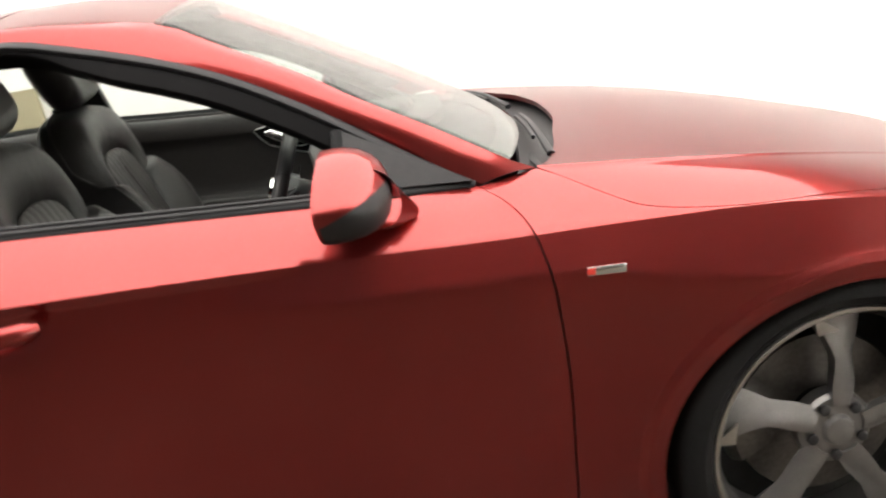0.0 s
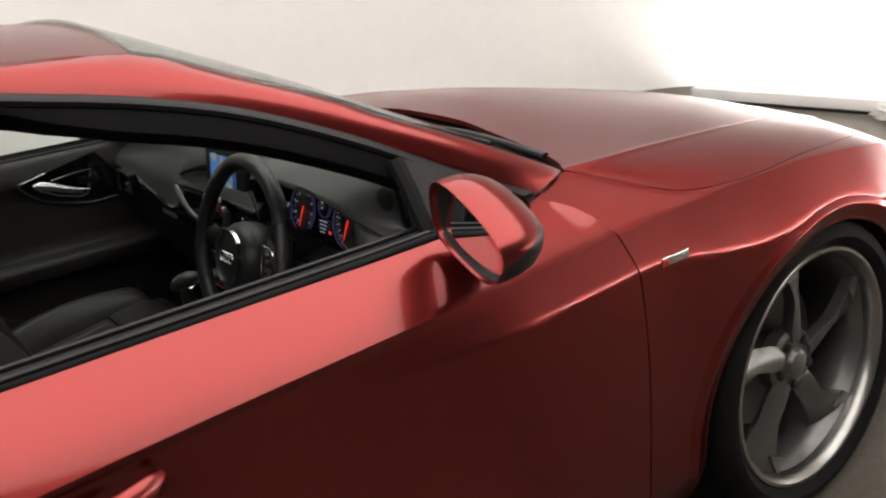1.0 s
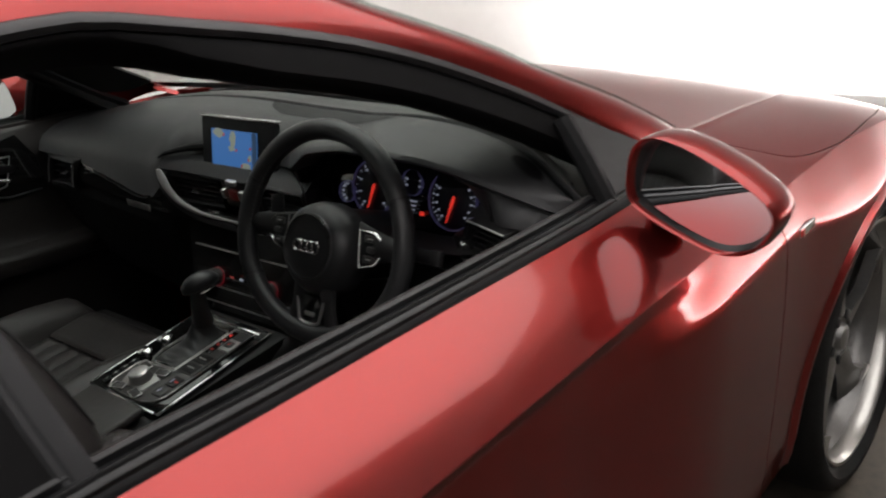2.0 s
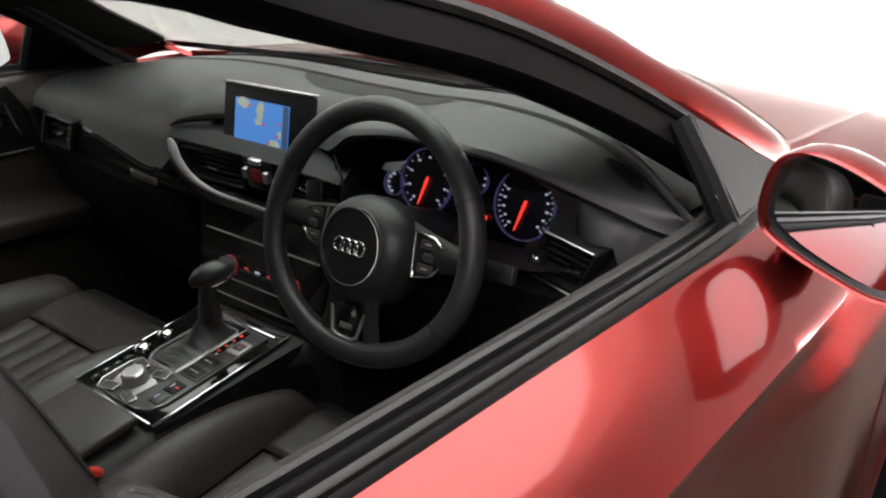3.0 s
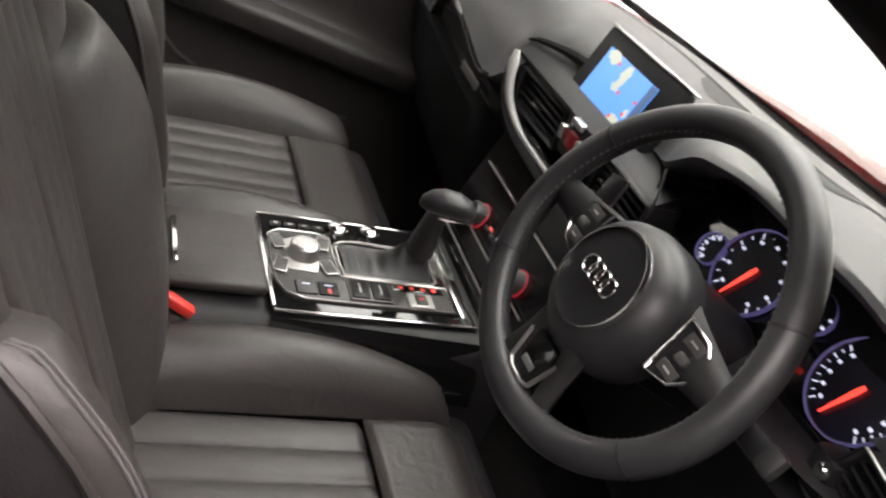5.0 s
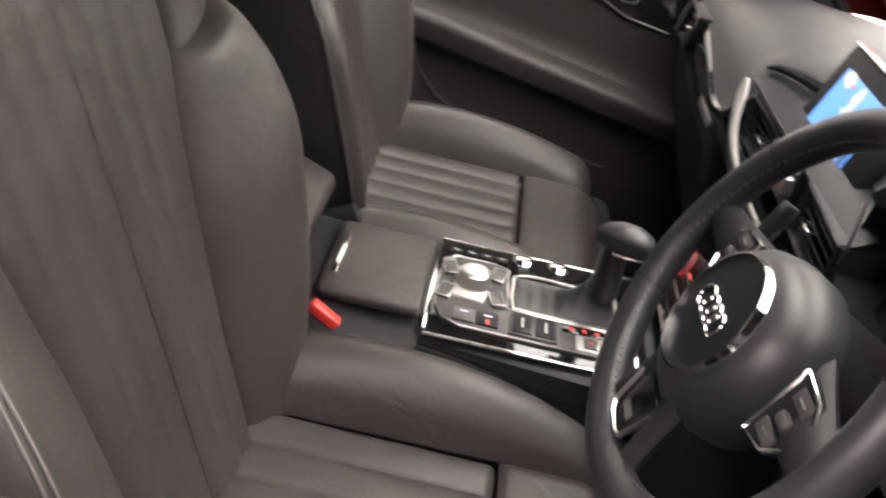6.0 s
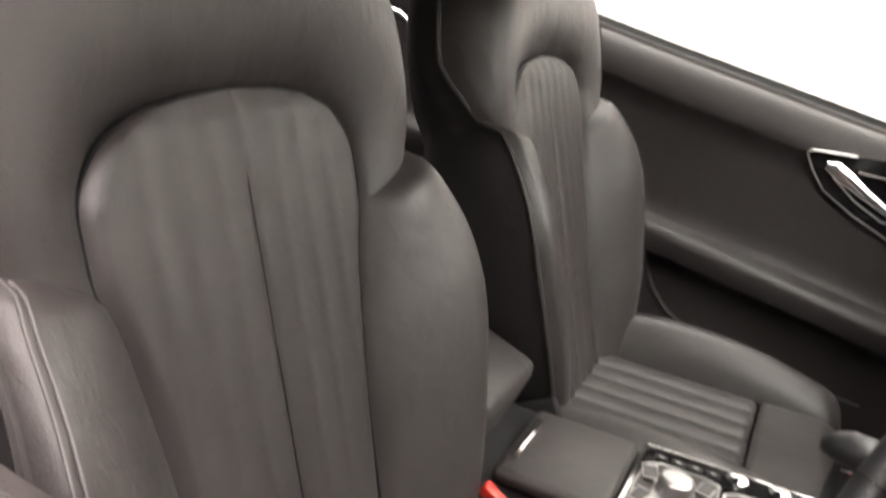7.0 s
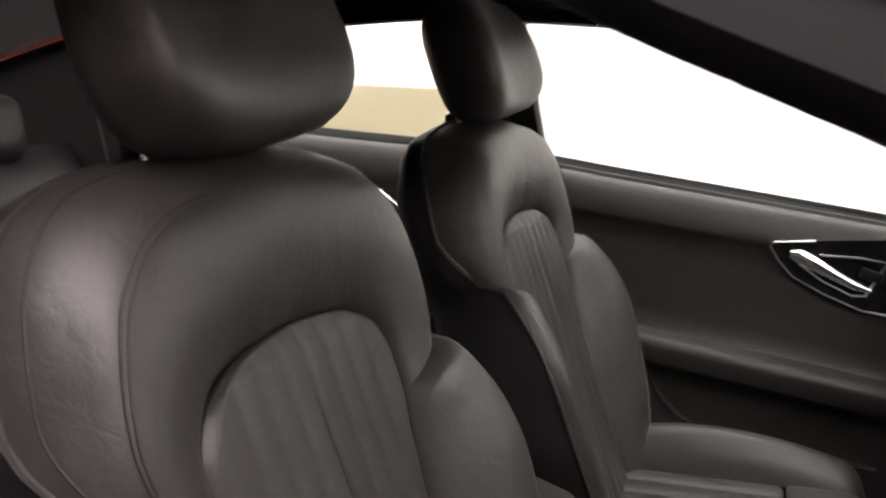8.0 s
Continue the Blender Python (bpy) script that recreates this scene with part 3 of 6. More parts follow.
part("tailgate", tail(), PAINT, car, "red pearl tailgate and rear bumper")
both("tail_lamp", lambda: rbox(0.12, 0.30, 0.09, 0.02, (-3.90, -0.50, 0.88), (0, 0, 12)), RED_PLASTIC)


def nose():
    rows = []
    for z, x, y in ((0.61, 0.85, 0.44), (0.57, 0.90, 0.56), (0.50, 0.93, 0.68), (0.40, 0.93, 0.76), (0.28, 0.91, 0.78), (0.2, 0.86, 0.76)):
        row = []
        for w in spread(-1, 1, 25):
            k = abs(w)
            row.append((lerp(x, 0.40, max(0, (k - 0.55) / 0.45) ** 2), w * lerp(y, 0.905, max(0, (k - 0.55) / 0.45)), z - 0.02 * k * k * (z > 0.5)))
        rows.append(row)
    return sheet(rows, 0.01, push=(1, 0, 0))


part("front_bumper", nose(), PAINT, car, "red pearl front bumper")
part("grille", join(*[rbox(0.02, 0.62 - 0.03 * k, 0.012, 0.004, (0.94, 0, 0.28 + 0.035 * k)) for k in range(8)]), GLOSS, car)
both("headlamp", lambda: rbox(0.16, 0.34, 0.09, 0.03, (0.72, -0.60, 0.57), (0, 14, -34)), PANE)
part("underbody", join(rbox(4.3, 1.1, 0.12, 0.02, (-1.45, 0, 0.24)), rbox(2.0, 1.62, 0.06, 0.02, (-1.46, 0, 0.235))), BLACK, car)


# ---- seals and window frames ----
def edge_strip(x0, x1, n, fy, fz, prof):
    rows = []
    for x in spread(x0, x1, n):
        rows.append([(x, -(fy(x) + a), fz(x) + b) for a, b in prof])
    return sheet(rows, closed_v=True)


both("window_seal", lambda: edge_strip(-1.70, -0.635, 30, lambda x: BELT_Y(x) - 0.7 * SILL(x), BELT_Z, ((0.002, -0.004), (0.0025, 0.001), (0.000, 0.006), (-0.005, 0.010), (-0.009, 0.011), (-0.011, 0.008), (-0.017, 0.003), (-0.021, 0.0))), SOOT, "black rubber strip along the window sill")
both("seal_ridge", lambda: edge_strip(-1.70, -0.665, 30, BELT_Y, BELT_Z, ((-0.0092, 0.007), (-0.0092, 0.0125), (-0.0115, 0.0150), (-0.0145, 0.0155), (-0.0165, 0.013), (-0.017, 0.004))), RUBBER)
both("window_seal", lambda: edge_strip(-2.72, -1.74, 24, BELT_Y, BELT_Z, ((0.004, -0.004), (0.006, 0.008), (0.0, 0.018), (-0.012, 0.02), (-0.02, 0.0))), RUBBER)


def frame_band(x0, x1, n, prof, wide=None):
    """Black window frame under the red rail; the profile runs inward and down from the rail's edge."""
    rows = []
    for x in spread(x0, x1, n):
        e = 0.01
        t = Vector((2 * e, -(RL_Y(x + e) - RL_Y(x - e)), RL_Z(x + e) - RL_Z(x - e))).normalized()
        o = Vector((0, -0.78, 0.62))
        o = (o - t * o.dot(t)).normalized()
        d = t.cross(o)
        d = d if d.z < 0 else -d
        p = Vector((x, -RL_Y(x), RL_Z(x)))
        k = wide(x) if wide else 1.0
        rows.append([p + d * (min(a, 0.02) + max(a - 0.02, 0) * k) + o * b for a, b in prof])
    return sheet(rows, closed_v=True)


both("window_frame", lambda: frame_band(-3.1, -0.63, 60, ((-0.002, 0.0), (0.004, 0.006), (0.016, 0.008), (0.02, 0.002), (0.012, -0.02), (0.0, -0.02))), SATIN, "satin black window frame trim")
part("door_frame", frame_band(-3.1, -0.70, 60, ((0.014, -0.006), (0.020, -0.001), (0.040, -0.002), (0.058, -0.005), (0.0615, -0.012), (0.0605, -0.03), (0.045, -0.05), (0.016, -0.05), (0.008, -0.03)), knot((-3.1, -1.5, -1.38, -1.30, -1.20, -1.05, -0.9, -0.7), (0.12, 0.12, 0.15, 0.6, 0.92, 0.94, 0.9, 0.9))), PILLAR, car, "black rubber lined door frame")
part("door_frame", flipped(frame_band(-3.1, -0.66, 60, ((0.014, -0.006), (0.020, -0.001), (0.026, -0.004), (0.029, -0.016), (0.029, -0.04), (0.016, -0.05), (0.008, -0.03)))), SOOT, car, "black rubber lined door frame")


# ---- wheels ----
def polar(r, a, z):
    return (r * math.cos(radians(a)), r * math.sin(radians(a)), z)


def spoke_mesh(a0):
    """One twisted blade of the wheel: leading edge proud, trailing edge lower."""
    rows = []
    for k in range(9):
        s = k / 8
        r = lerp(0.055, 0.262, s)
        half = lerp(24, 8.5, min(1, s / 0.45)) if s < 0.45 else lerp(8.5, 13.5, (s - 0.45) / 0.55)
        mid = a0 + lerp(-6, 5, s)
        zl, zt = lerp(0.028, 0.040, s), lerp(0.020, 0.002, s ** 0.7)
        rows.append([polar(r, mid + half * w, lerp(zl, zt, (1 - w) / 2) + 0.006 * (1 - w * w)) for w in (-1, -0.96, -0.5, 0, 0.5, 0.94, 1)])
    bm = sheet(rows, 0.028, push=(0, 0, -1))
    return bm


def tip_mesh(a0):
    rows = []
    for k in range(4):
        s = k / 3
        r = lerp(0.225, 0.264, s)
        rows.append([polar(r, a0 + 5 + lerp(lerp(13, 2, 1 - s), 13.5, w) - 0.5, lerp(0.044, 0.0455, w)) for w in (0, 0.5, 1)])
    return sheet(rows, 0.006, push=(0, 0, -1))


wheel_meshes = {}


def wheel_piece(key, build, material, parent, m, smooth=38):
    """A piece of a wheel: built once, shared by all four."""
    if key not in wheel_meshes:
        bm = build()
        bmesh.ops.recalc_face_normals(bm, faces=bm.faces)
        me = bpy.data.meshes.new(key[0])
        bm.to_mesh(me)
        bm.free()
        me.materials.append(material)
        me.shade_smooth()
        me.set_sharp_from_angle(angle=radians(smooth))
        wheel_meshes[key] = me
    o = new(key[0], wheel_meshes[key])
    o.parent = parent
    o.matrix_parent_inverse = placed(parent).inverted()
    o.matrix_basis = m
    return o


def wheel(x, side):
    m = pose(x, -0.826 * side, AXLE, 90, 0, 0) if side > 0 else pose(x, 0.826, AXLE, -90, 0, 0)
    tyre = wheel_piece(("wheel", 0), lambda: lathe([(0.268, -0.11), (0.285, -0.122), (0.315, -0.128), (0.336, -0.118), (0.345, -0.09), (0.346, -0.03), (0.346, 0.03), (0.344, 0.062), (0.335, 0.082), (0.322, 0.090), (0.306, 0.0915), (0.304, 0.089), (0.293, 0.085), (0.285, 0.076), (0.270, 0.06)], 72), TYRE, car, m)
    tagged(tyre, "black low profile tyre with alloy wheel")
    tm = m
    def add(key, build, material, smooth=38):
        o = wheel_piece(key, build, material, tyre, m, smooth)
        return o
    add(("rim", 0), lambda: lathe([(0.2625, 0.040), (0.264, 0.055), (0.268, 0.071), (0.274, 0.079), (0.281, 0.079), (0.285, 0.074), (0.28, 0.05)], 72), RIM_CUT)
    add(("rim_barrel", 0), lambda: lathe([(0.262, -0.11), (0.246, -0.11), (0.244, 0.0), (0.252, 0.02), (0.2625, 0.041)], 60), RIM_GREY)
    for k in range(5):
        add(("spoke", k), lambda: spoke_mesh(82 + 72 * k), RIM_GREY)
        add(("spoke_tip", k), lambda: tip_mesh(82 + 72 * k), RIM_CUT)
        add(("wheel_bolt", k), lambda: lathe([(0.0, 0.029), (0.008, 0.029), (0.0115, 0.03), (0.0115, 0.036), (0.009, 0.0375), (0.0, 0.0375)], 12, polar(0.056, 46 + 72 * k, -0.006)), BLACK)
    add(("hub_cap", 0), lambda: lathe([(0.0, 0.040), (0.022, 0.039), (0.029, 0.036), (0.032, 0.030), (0.034, 0.024), (0.070, 0.021), (0.078, 0.012), (0.078, -0.02)], 40), RIM_GREY)
    add(("brake_disc", 0), lambda: lathe([(0.06, -0.055), (0.178, -0.055), (0.18, -0.06), (0.18, -0.085), (0.06, -0.085)], 48), IRON)
    add(("brake_caliper", 0), lambda: sheet([[polar(r, a, z) for r, z in ((0.12, -0.045), (0.19, -0.04), (0.205, -0.06), (0.205, -0.09), (0.12, -0.095))] for a in range(140, 201, 10)], closed_v=True), IRON)


for x_ in (0.0, REAR_X):
    for s_ in (1, -1):
        wheel(x_, s_)


# ---- door mirrors, handles, badge ----
MIRROR_EDGE = ((0.838, 1.024), (0.838, 1.062), (0.850, 1.096), (0.876, 1.112), (0.915, 1.110), (0.965, 1.094), (1.010, 1.073), (1.042, 1.050), (1.046, 1.025), (1.020, 0.990), (0.975, 0.976), (0.92, 0.986), (0.866, 1.004))


def mirror_outline(n=52):
    """The rim of the mirror housing, seen from behind: (outward, up), from its middle; a closed smooth curve."""
    p = [Vector((y - 0.948, z - 1.045)) for y, z in MIRROR_EDGE]
    pts = []
    for k in range(n):
        f = k * len(p) / n
        i, t = int(f), f - int(f)
        a, b, c, d = (p[(i + o) % len(p)] for o in (-1, 0, 1, 2))
        pts.append(tuple(0.5 * (2 * b + (c - a) * t + (2 * a - 5 * b + 4 * c - d) * t * t + (3 * b - a - 3 * c + d) * t ** 3)))
    return pts


MIR = Matrix.Translation((-0.898, -0.948, 1.045)) @ pose(0, 0, 0, 0, 0, -10)


def mirror_shell(sel):
    rows = []
    for x, k, dy, dz in ((0.004, 0.925, 0, 0), (-0.004, 0.95, 0, 0), (-0.006, 0.985, 0, 0), (0.0, 1.0, 0, 0), (0.014, 1.005, 0, 0), (0.036, 0.985, -0.002, -0.001), (0.058, 0.92, -0.005, -0.003), (0.077, 0.80, -0.009, -0.006), (0.091, 0.63, -0.012, -0.009), (0.100, 0.42, -0.013, -0.011), (0.104, 0.2, -0.014, -0.012), (0.105, 0.03, -0.014, -0.012)):
        rows.append([(x, -(y * k + dy), z * k + dz) for y, z in mirror_outline()])
    bm = sheet(rows, closed_v=True)
    for co, no in (((0, 0, -0.026), (-0.36, 0, 1)), ((0.0005, 0, 0), (1, 0, 0))):
        bmesh.ops.bisect_plane(bm, geom=bm.verts[:] + bm.edges[:] + bm.faces[:], dist=1e-6, plane_co=co, plane_no=no)
    low = [f for f in bm.faces if (f.calc_center_median().z < -0.026 + 0.36 * f.calc_center_median().x and f.calc_center_median().x > 0.0005)]
    bmesh.ops.delete(bm, geom=[f for f in bm.faces if (f in low) != sel], context="FACES")
    return bm


def mirror_glass():
    rows = [[((y * y + z * z) * k * k / 2.4, -y * k, z * k) for y, z in mirror_outline()] for k in (0.90, 0.75, 0.6, 0.45, 0.3, 0.15, 0.02)]
    return sheet(rows, closed_v=True)


def mirror_foot():
    rows = []
    for s in spread(0, 1, 9):
        c = Vector((0.074, 0.025, -0.022)).lerp(Vector((0.078, 0.105, -0.068)), s)
        w, h = lerp(0.044, 0.056, s), lerp(0.056, 0.032, s)
        rows.append([c + Vector((math.cos(a) * w, -0.3 * math.sin(a) * h, math.sin(a) * h)) for a in spread(0, 2 * math.pi, 21)[:-1]])
    return sheet(rows, closed_v=True)


for k_ in (0, 1):
    sd = flipped if k_ else (lambda b: b)
    shell = part("door_mirror", sd(moved(mirror_shell(False), MIR)), PAINT, car, "red pearl door mirror with black lower shell")
    part("mirror_lower_shell", sd(moved(mirror_shell(True), MIR)), BLACK, shell, "black plastic underside")
    part("mirror_pane", sd(moved(mirror_glass(), MIR @ pose(0.020, 0, 0, 4, 11, 7))), MIRROR, shell, "silvered mirror glass")
    part("mirror_lip", sd(moved(sheet([[(x, -y * k, z * k) for y, z in mirror_outline()] for x, k in ((0.004, 0.925), (0.014, 0.90), (0.03, 0.86))], closed_v=True), MIR)), BLACK, shell)
    part("mirror_foot", sd(moved(mirror_foot(), MIR)), PAINT, shell)


def sail(deep=0.0, thick=0.012):
    """Black triangle between mirror and windscreen pillar."""
    a, b, c = Vector((-0.64, -0.786, 0.984)), Vector((-0.868, -0.802, 1.012)), Vector((-0.855, -0.735, 1.112))
    rows = [[a.lerp(b, u).lerp(a.lerp(c, u), v) + Vector((0, deep, -0.2 * deep)) for v in spread(0, 1, 5)] for u in spread(0, 1, 8)]
    return sheet(rows, thick)


both("sail_trim", lambda: sail(0.016, 0.004), SATIN)
both("mirror_sail", sail, BLACK, "black triangular panel at the mirror")
both("window_divider", lambda: tube([(-0.874, -0.806, 1.0), (-0.868, -0.770, 1.06), (-0.862, -0.732, 1.115)], 0.015, 8), SOOT)


def handle():
    x0, x1, z = -1.63, -1.405, 0.925
    pts = [(lerp(x0, x1, s), -(CH_Y(-1.5) + 0.004 + 0.036 * math.sin(math.pi * s) ** 0.6), z + 0.016 - 0.014 * s) for s in spread(0, 1, 13)]
    return tube(pts, [0.008] + [0.0145] * 11 + [0.009], 12, flat=1.25, up=(0, 0, 1))


both("door_handle", handle, PAINT, "red pearl door handle")


def badge():
    return rbox(0.072, 0.005, 0.017, 0.002, (-0.445, -below(-0.445, 0.812) - 0.0005, 0.812), (0, 5, 0))


both("wing_badge", badge, CHROME, "small silver badge on the wing")
part("badge_mark", rbox(0.014, 0.003, 0.012, 0.001, (-0.473, -below(-0.445, 0.812) - 0.0035, 0.8143), (0, 5, 0)), RED_PLASTIC, car)


# ---- cabin: floor, doors inside, pillars, headliner ----
part("cabin_floor", rbox(1.9, 1.5, 0.02, 0.004, (-1.6, 0, 0.31)), CARPET, car, "black carpeted cabin floor")


def door_card(x0, x1, lift=0.0):
    """Inner door skin from the window slot down to the floor."""
    prof = ((-0.018, -0.02), (-0.0195, 0.0), (-0.023, 0.004), (-0.030, 0.002), (-0.038, -0.007), (-0.046, -0.022), (-0.054, -0.044), (-0.059, -0.066), (-0.058, -0.076), (-0.054, -0.083), (-0.056, -0.12), (-0.062, -0.19), (-0.066, -0.235), (-0.069, -0.262), (-0.076, -0.275), (-0.092, -0.282), (-0.104, -0.286), (-0.111, -0.293), (-0.113, -0.303), (-0.111, -0.322), (-0.106, -0.335), (-0.092, -0.342), (-0.072, -0.347), (-0.062, -0.358), (-0.06, -0.42), (-0.065, -0.5), (-0.09, -0.68))
    rows = []
    for x in spread(x0, x1, 30):
        rows.append([(x, -(BELT_Y(x) - 0.022 + a), BELT_Z(x) + b + lift * max(0, 1 + b / 0.1)) for a, b in prof])
    return sheet(rows, 0.006, push=(0, -1, 0))


part("door_card", door_card(-1.70, -0.70, 0.012), CARD, car, "black soft door lining with padded armrest")
part("door_card", flipped(door_card(-1.70, -0.70, -0.008)), CARD, car, "black soft door lining with padded armrest")
both("door_card", lambda: door_card(-2.62, -1.75), CARD, "black soft rear door lining")
both("pocket_edge", lambda: tube([(x, -(BELT_Y(x) - 0.083), z) for x, z in ((-1.388, 0.705), (-1.38, 0.675), (-1.355, 0.635), (-1.318, 0.602), (-1.27, 0.578), (-1.15, 0.562), (-0.95, 0.555))], 0.0055, 8, up=(0, 1, 0)), CARD, "raised edge of the door pocket")
part("inner_seal", edge_strip(-1.70, -0.70, 30, lambda x: BELT_Y(x) - 0.026, BELT_Z, ((0.001, 0.0), (0.0, 0.009), (-0.003, 0.0125), (-0.008, 0.0115), (-0.0115, 0.005), (-0.012, 0.0))), RUBBER, car)
for o_, z_, x_ in ((0.040, 0.010, -0.72), (0.055, -0.002, -0.80)):
    part("inner_seal", edge_strip(-1.70, x_, 30, lambda x: BELT_Y(x) - o_, lambda x: BELT_Z(x) + z_, ((0.005, -0.004), (0.003, 0.006), (-0.001, 0.008), (-0.006, 0.004), (-0.010, -0.004), (-0.012, -0.012))), RUBBER, car)
part("inner_seal", flipped(edge_strip(-1.70, -0.70, 30, lambda x: BELT_Y(x) - 0.026, lambda x: BELT_Z(x) - 0.010, ((0.001, 0.0), (0.0, 0.009), (-0.003, 0.0125), (-0.008, 0.0115), (-0.0115, 0.005), (-0.012, 0.0)))), CARD, car)


def door_face(x, z):
    """Outward place of the door lining's face at about the handle."""
    return BELT_Y(x) - 0.022 - 0.056 - 0.06 * max(0, BELT_Z(x) - 0.06 - z)


BEZEL = ((-1.177, 0.964), (-1.10, 0.975), (-0.95, 0.992), (-0.918, 0.93), (-0.912, 0.852), (-1.01, 0.856), (-1.075, 0.878), (-1.133, 0.905), (-1.162, 0.935))


def bezel():
    """Slanted dark blade that holds the inner handle."""
    bm = bmesh.new()
    f = bm.faces.new([bm.verts.new((x, -door_face(x, z) + 0.006, z)) for x, z in BEZEL])
    bmesh.ops.triangulate(bm, faces=[f])
    thicken(bm, -0.012)
    return bm


def on_door(pts, out):
    return [(x, -door_face(x, z) + out, z) for x, z in pts]


for k_ in (0, 1):
    sd = flipped if k_ else (lambda b: b)
    bz = part("handle_bezel", sd(bezel()), GLOSS, car, "dark slanted bezel with chrome handle in the door lining", 30)
    part("bezel_line", sd(tube(on_door(((-1.10, 0.975), (-1.17, 0.966), (-1.177, 0.958), (-1.16, 0.933), (-1.133, 0.905), (-1.075, 0.878), (-1.01, 0.856), (-0.93, 0.851)), 0.008), 0.0018, 6, up=(0, 1, 0))), ALU, bz, "thin silver line")
    part("handle_lever", sd(tube(on_door(((-1.142, 0.948), (-1.125, 0.946), (-1.10, 0.935), (-1.065, 0.918), (-1.03, 0.903), (-1.0, 0.895)), 0.018), [0.006, 0.0125, 0.012, 0.009, 0.007, 0.004], 10, flat=0.55, up=(0, 1, 0))), CHROME, bz, "chrome inner door lever")
    part("handle_loop", sd(tube(on_door(((-1.125, 0.93), (-1.08, 0.902), (-1.03, 0.882), (-1.008, 0.884), (-0.99, 0.92), (-0.978, 0.948), (-1.02, 0.952), (-1.09, 0.95)), 0.009), 0.0016, 6, up=(0, 1, 0))), ALU, bz)
    part("handle_switch", sd(rbox(0.04, 0.008, 0.02, 0.003, (-1.0, -door_face(-1.0, 0.925) + 0.008, 0.922), (0, 14, 0))), SATIN, bz)


def rear_handle():
    pts = [(-2.005, 1.003), (-1.985, 0.997), (-1.955, 0.981), (-1.925, 0.963)]
    return tube([(x, -0.745, z) for x, z in pts], [0.006, 0.011, 0.008, 0.004], 10, flat=0.55, up=(0, 1, 0))


both("rear_handle_lever", rear_handle, CHROME, "chrome inner lever of the rear door")


def pillar_trim(x0, x1, n, depth, wide):
    rows = []
    for x in spread(x0, x1, n):
        a = Vector((x, -(RL_Y(x) - 0.04), RL_Z(x) - 0.010))
        xu = x + 0.06
        f = min(1, max(0, (x + 1.32) / 0.25))
        b = Vector((xu, -(RU_Y(xu) - wide - 0.125 * f), RU_Z(xu) - depth - 0.012 * f))
        o = Vector((-0.3, 0.6, -0.5)).normalized()
        rows.append([a.lerp(b, k / 6) + o * ((0.004 + 0.008 * f) * math.sin(math.pi * k / 6)) for k in range(7)])
    return sheet(rows, 0.006)


both("pillar_trim", lambda: pillar_trim(-1.75, -0.72, 24, 0.012, 0.03), HEADLINER, "dark cloth covered pillar trim")
part("headliner", sheet([[(x, w * (RU_Y(x) - 0.02), roof_z(x, w * RU_Y(x)) - 0.03) for w in spread(-1, 1, 17)] for x in spread(-1.18, -2.28, 16)], 0.008), HEADLINER, car, "dark cloth headliner")


def b_pillar():
    rows = []
    for s in spread(0, 1, 10):
        z = lerp(0.45, 1.375, s)
        x = lerp(-1.66, -1.68, s)
        y = lerp(0.80, 0.80, s) if z < 1.05 else lerp(0.82, 0.565, (z - 1.05) / 0.325)
        hw = lerp(0.06, 0.045, s)
        rows.append([(x + hw, -y + 0.02, z), (x + hw, -y - 0.015, z), (x - hw, -y - 0.015, z), (x - hw, -y + 0.02, z), (x, -y + 0.045, z)])
    return sheet(rows, closed_v=True)


both("middle_pillar", b_pillar, PILLAR, "black middle pillar")


def pillar_edge():
    """Raised trim along the front edge of the middle pillar."""
    rows = []
    for s in spread(0.66, 1, 8):
        z = lerp(0.45, 1.375, s)
        x = lerp(-1.66, -1.68, s) + lerp(0.06, 0.045, s)
        y = 0.80 if z < 1.05 else lerp(0.82, 0.565, (z - 1.05) / 0.325)
        rows.append([(x + 0.002, -y, z), (x + 0.002, -y - 0.018, z), (x - 0.004, -y - 0.021, z), (x - 0.016, -y - 0.021, z), (x - 0.019, -y - 0.018, z), (x - 0.024, -y - 0.019, z), (x - 0.028, -y - 0.014, z)])
    return sheet(rows)


both("pillar_edge", pillar_edge, SATIN)


def pane(x0, x1):
    rows = []
    for x in spread(x0, x1, 14):
        zt, yt = RL_Z(x) - 0.02, RL_Y(x) + 0.002
        zb, yb = BELT_Z(x), BELT_Y(x) - 0.018
        rows.append([(x, -(lerp(yb, yt, v) + 0.012 * math.sin(v * math.pi)), lerp(zb, zt, v)) for v in spread(0, 1, 8)])
    return sheet(rows, 0.004, push=(0, -1, 0))


part("door_glass", flipped(pane(-1.64, -0.87)), PANE, car).visible_shadow = False
part("door_glass", flipped(pane(-2.65, -1.76)), PANE, car).visible_shadow = False
part("door_glass", pane(-2.65, -1.76), DARK_PANE, car).visible_shadow = False
both("quarter_glass", lambda: pane(-3.02, -2.70), GLOSS)
both("quarter_lining", lambda: rbox(0.70, 0.02, 0.52, 0.008, (-2.97, -0.80, 0.86)), CARD)
both("rear_pillar_trim", lambda: sheet([[(lerp(-2.60, -3.25, u), -(lerp(BELT_Y(-2.8), RL_Y(-2.5 - 0.5 * u), v) - 0.06), lerp(0.6, RL_Z(-2.5 - 0.5 * u) - 0.02, v)) for v in spread(0, 1, 6)] for u in spread(0, 1, 6)], 0.01), HEADLINER)


part("bulkhead", rbox(0.02, 1.5, 0.66, 0.004, (-0.47, 0, 0.62)), BLACK, car)
part("boot_floor", rbox(1.1, 1.36, 0.02, 0.004, (-2.9, 0, 0.62), (0, -3, 0)), CARPET, car)


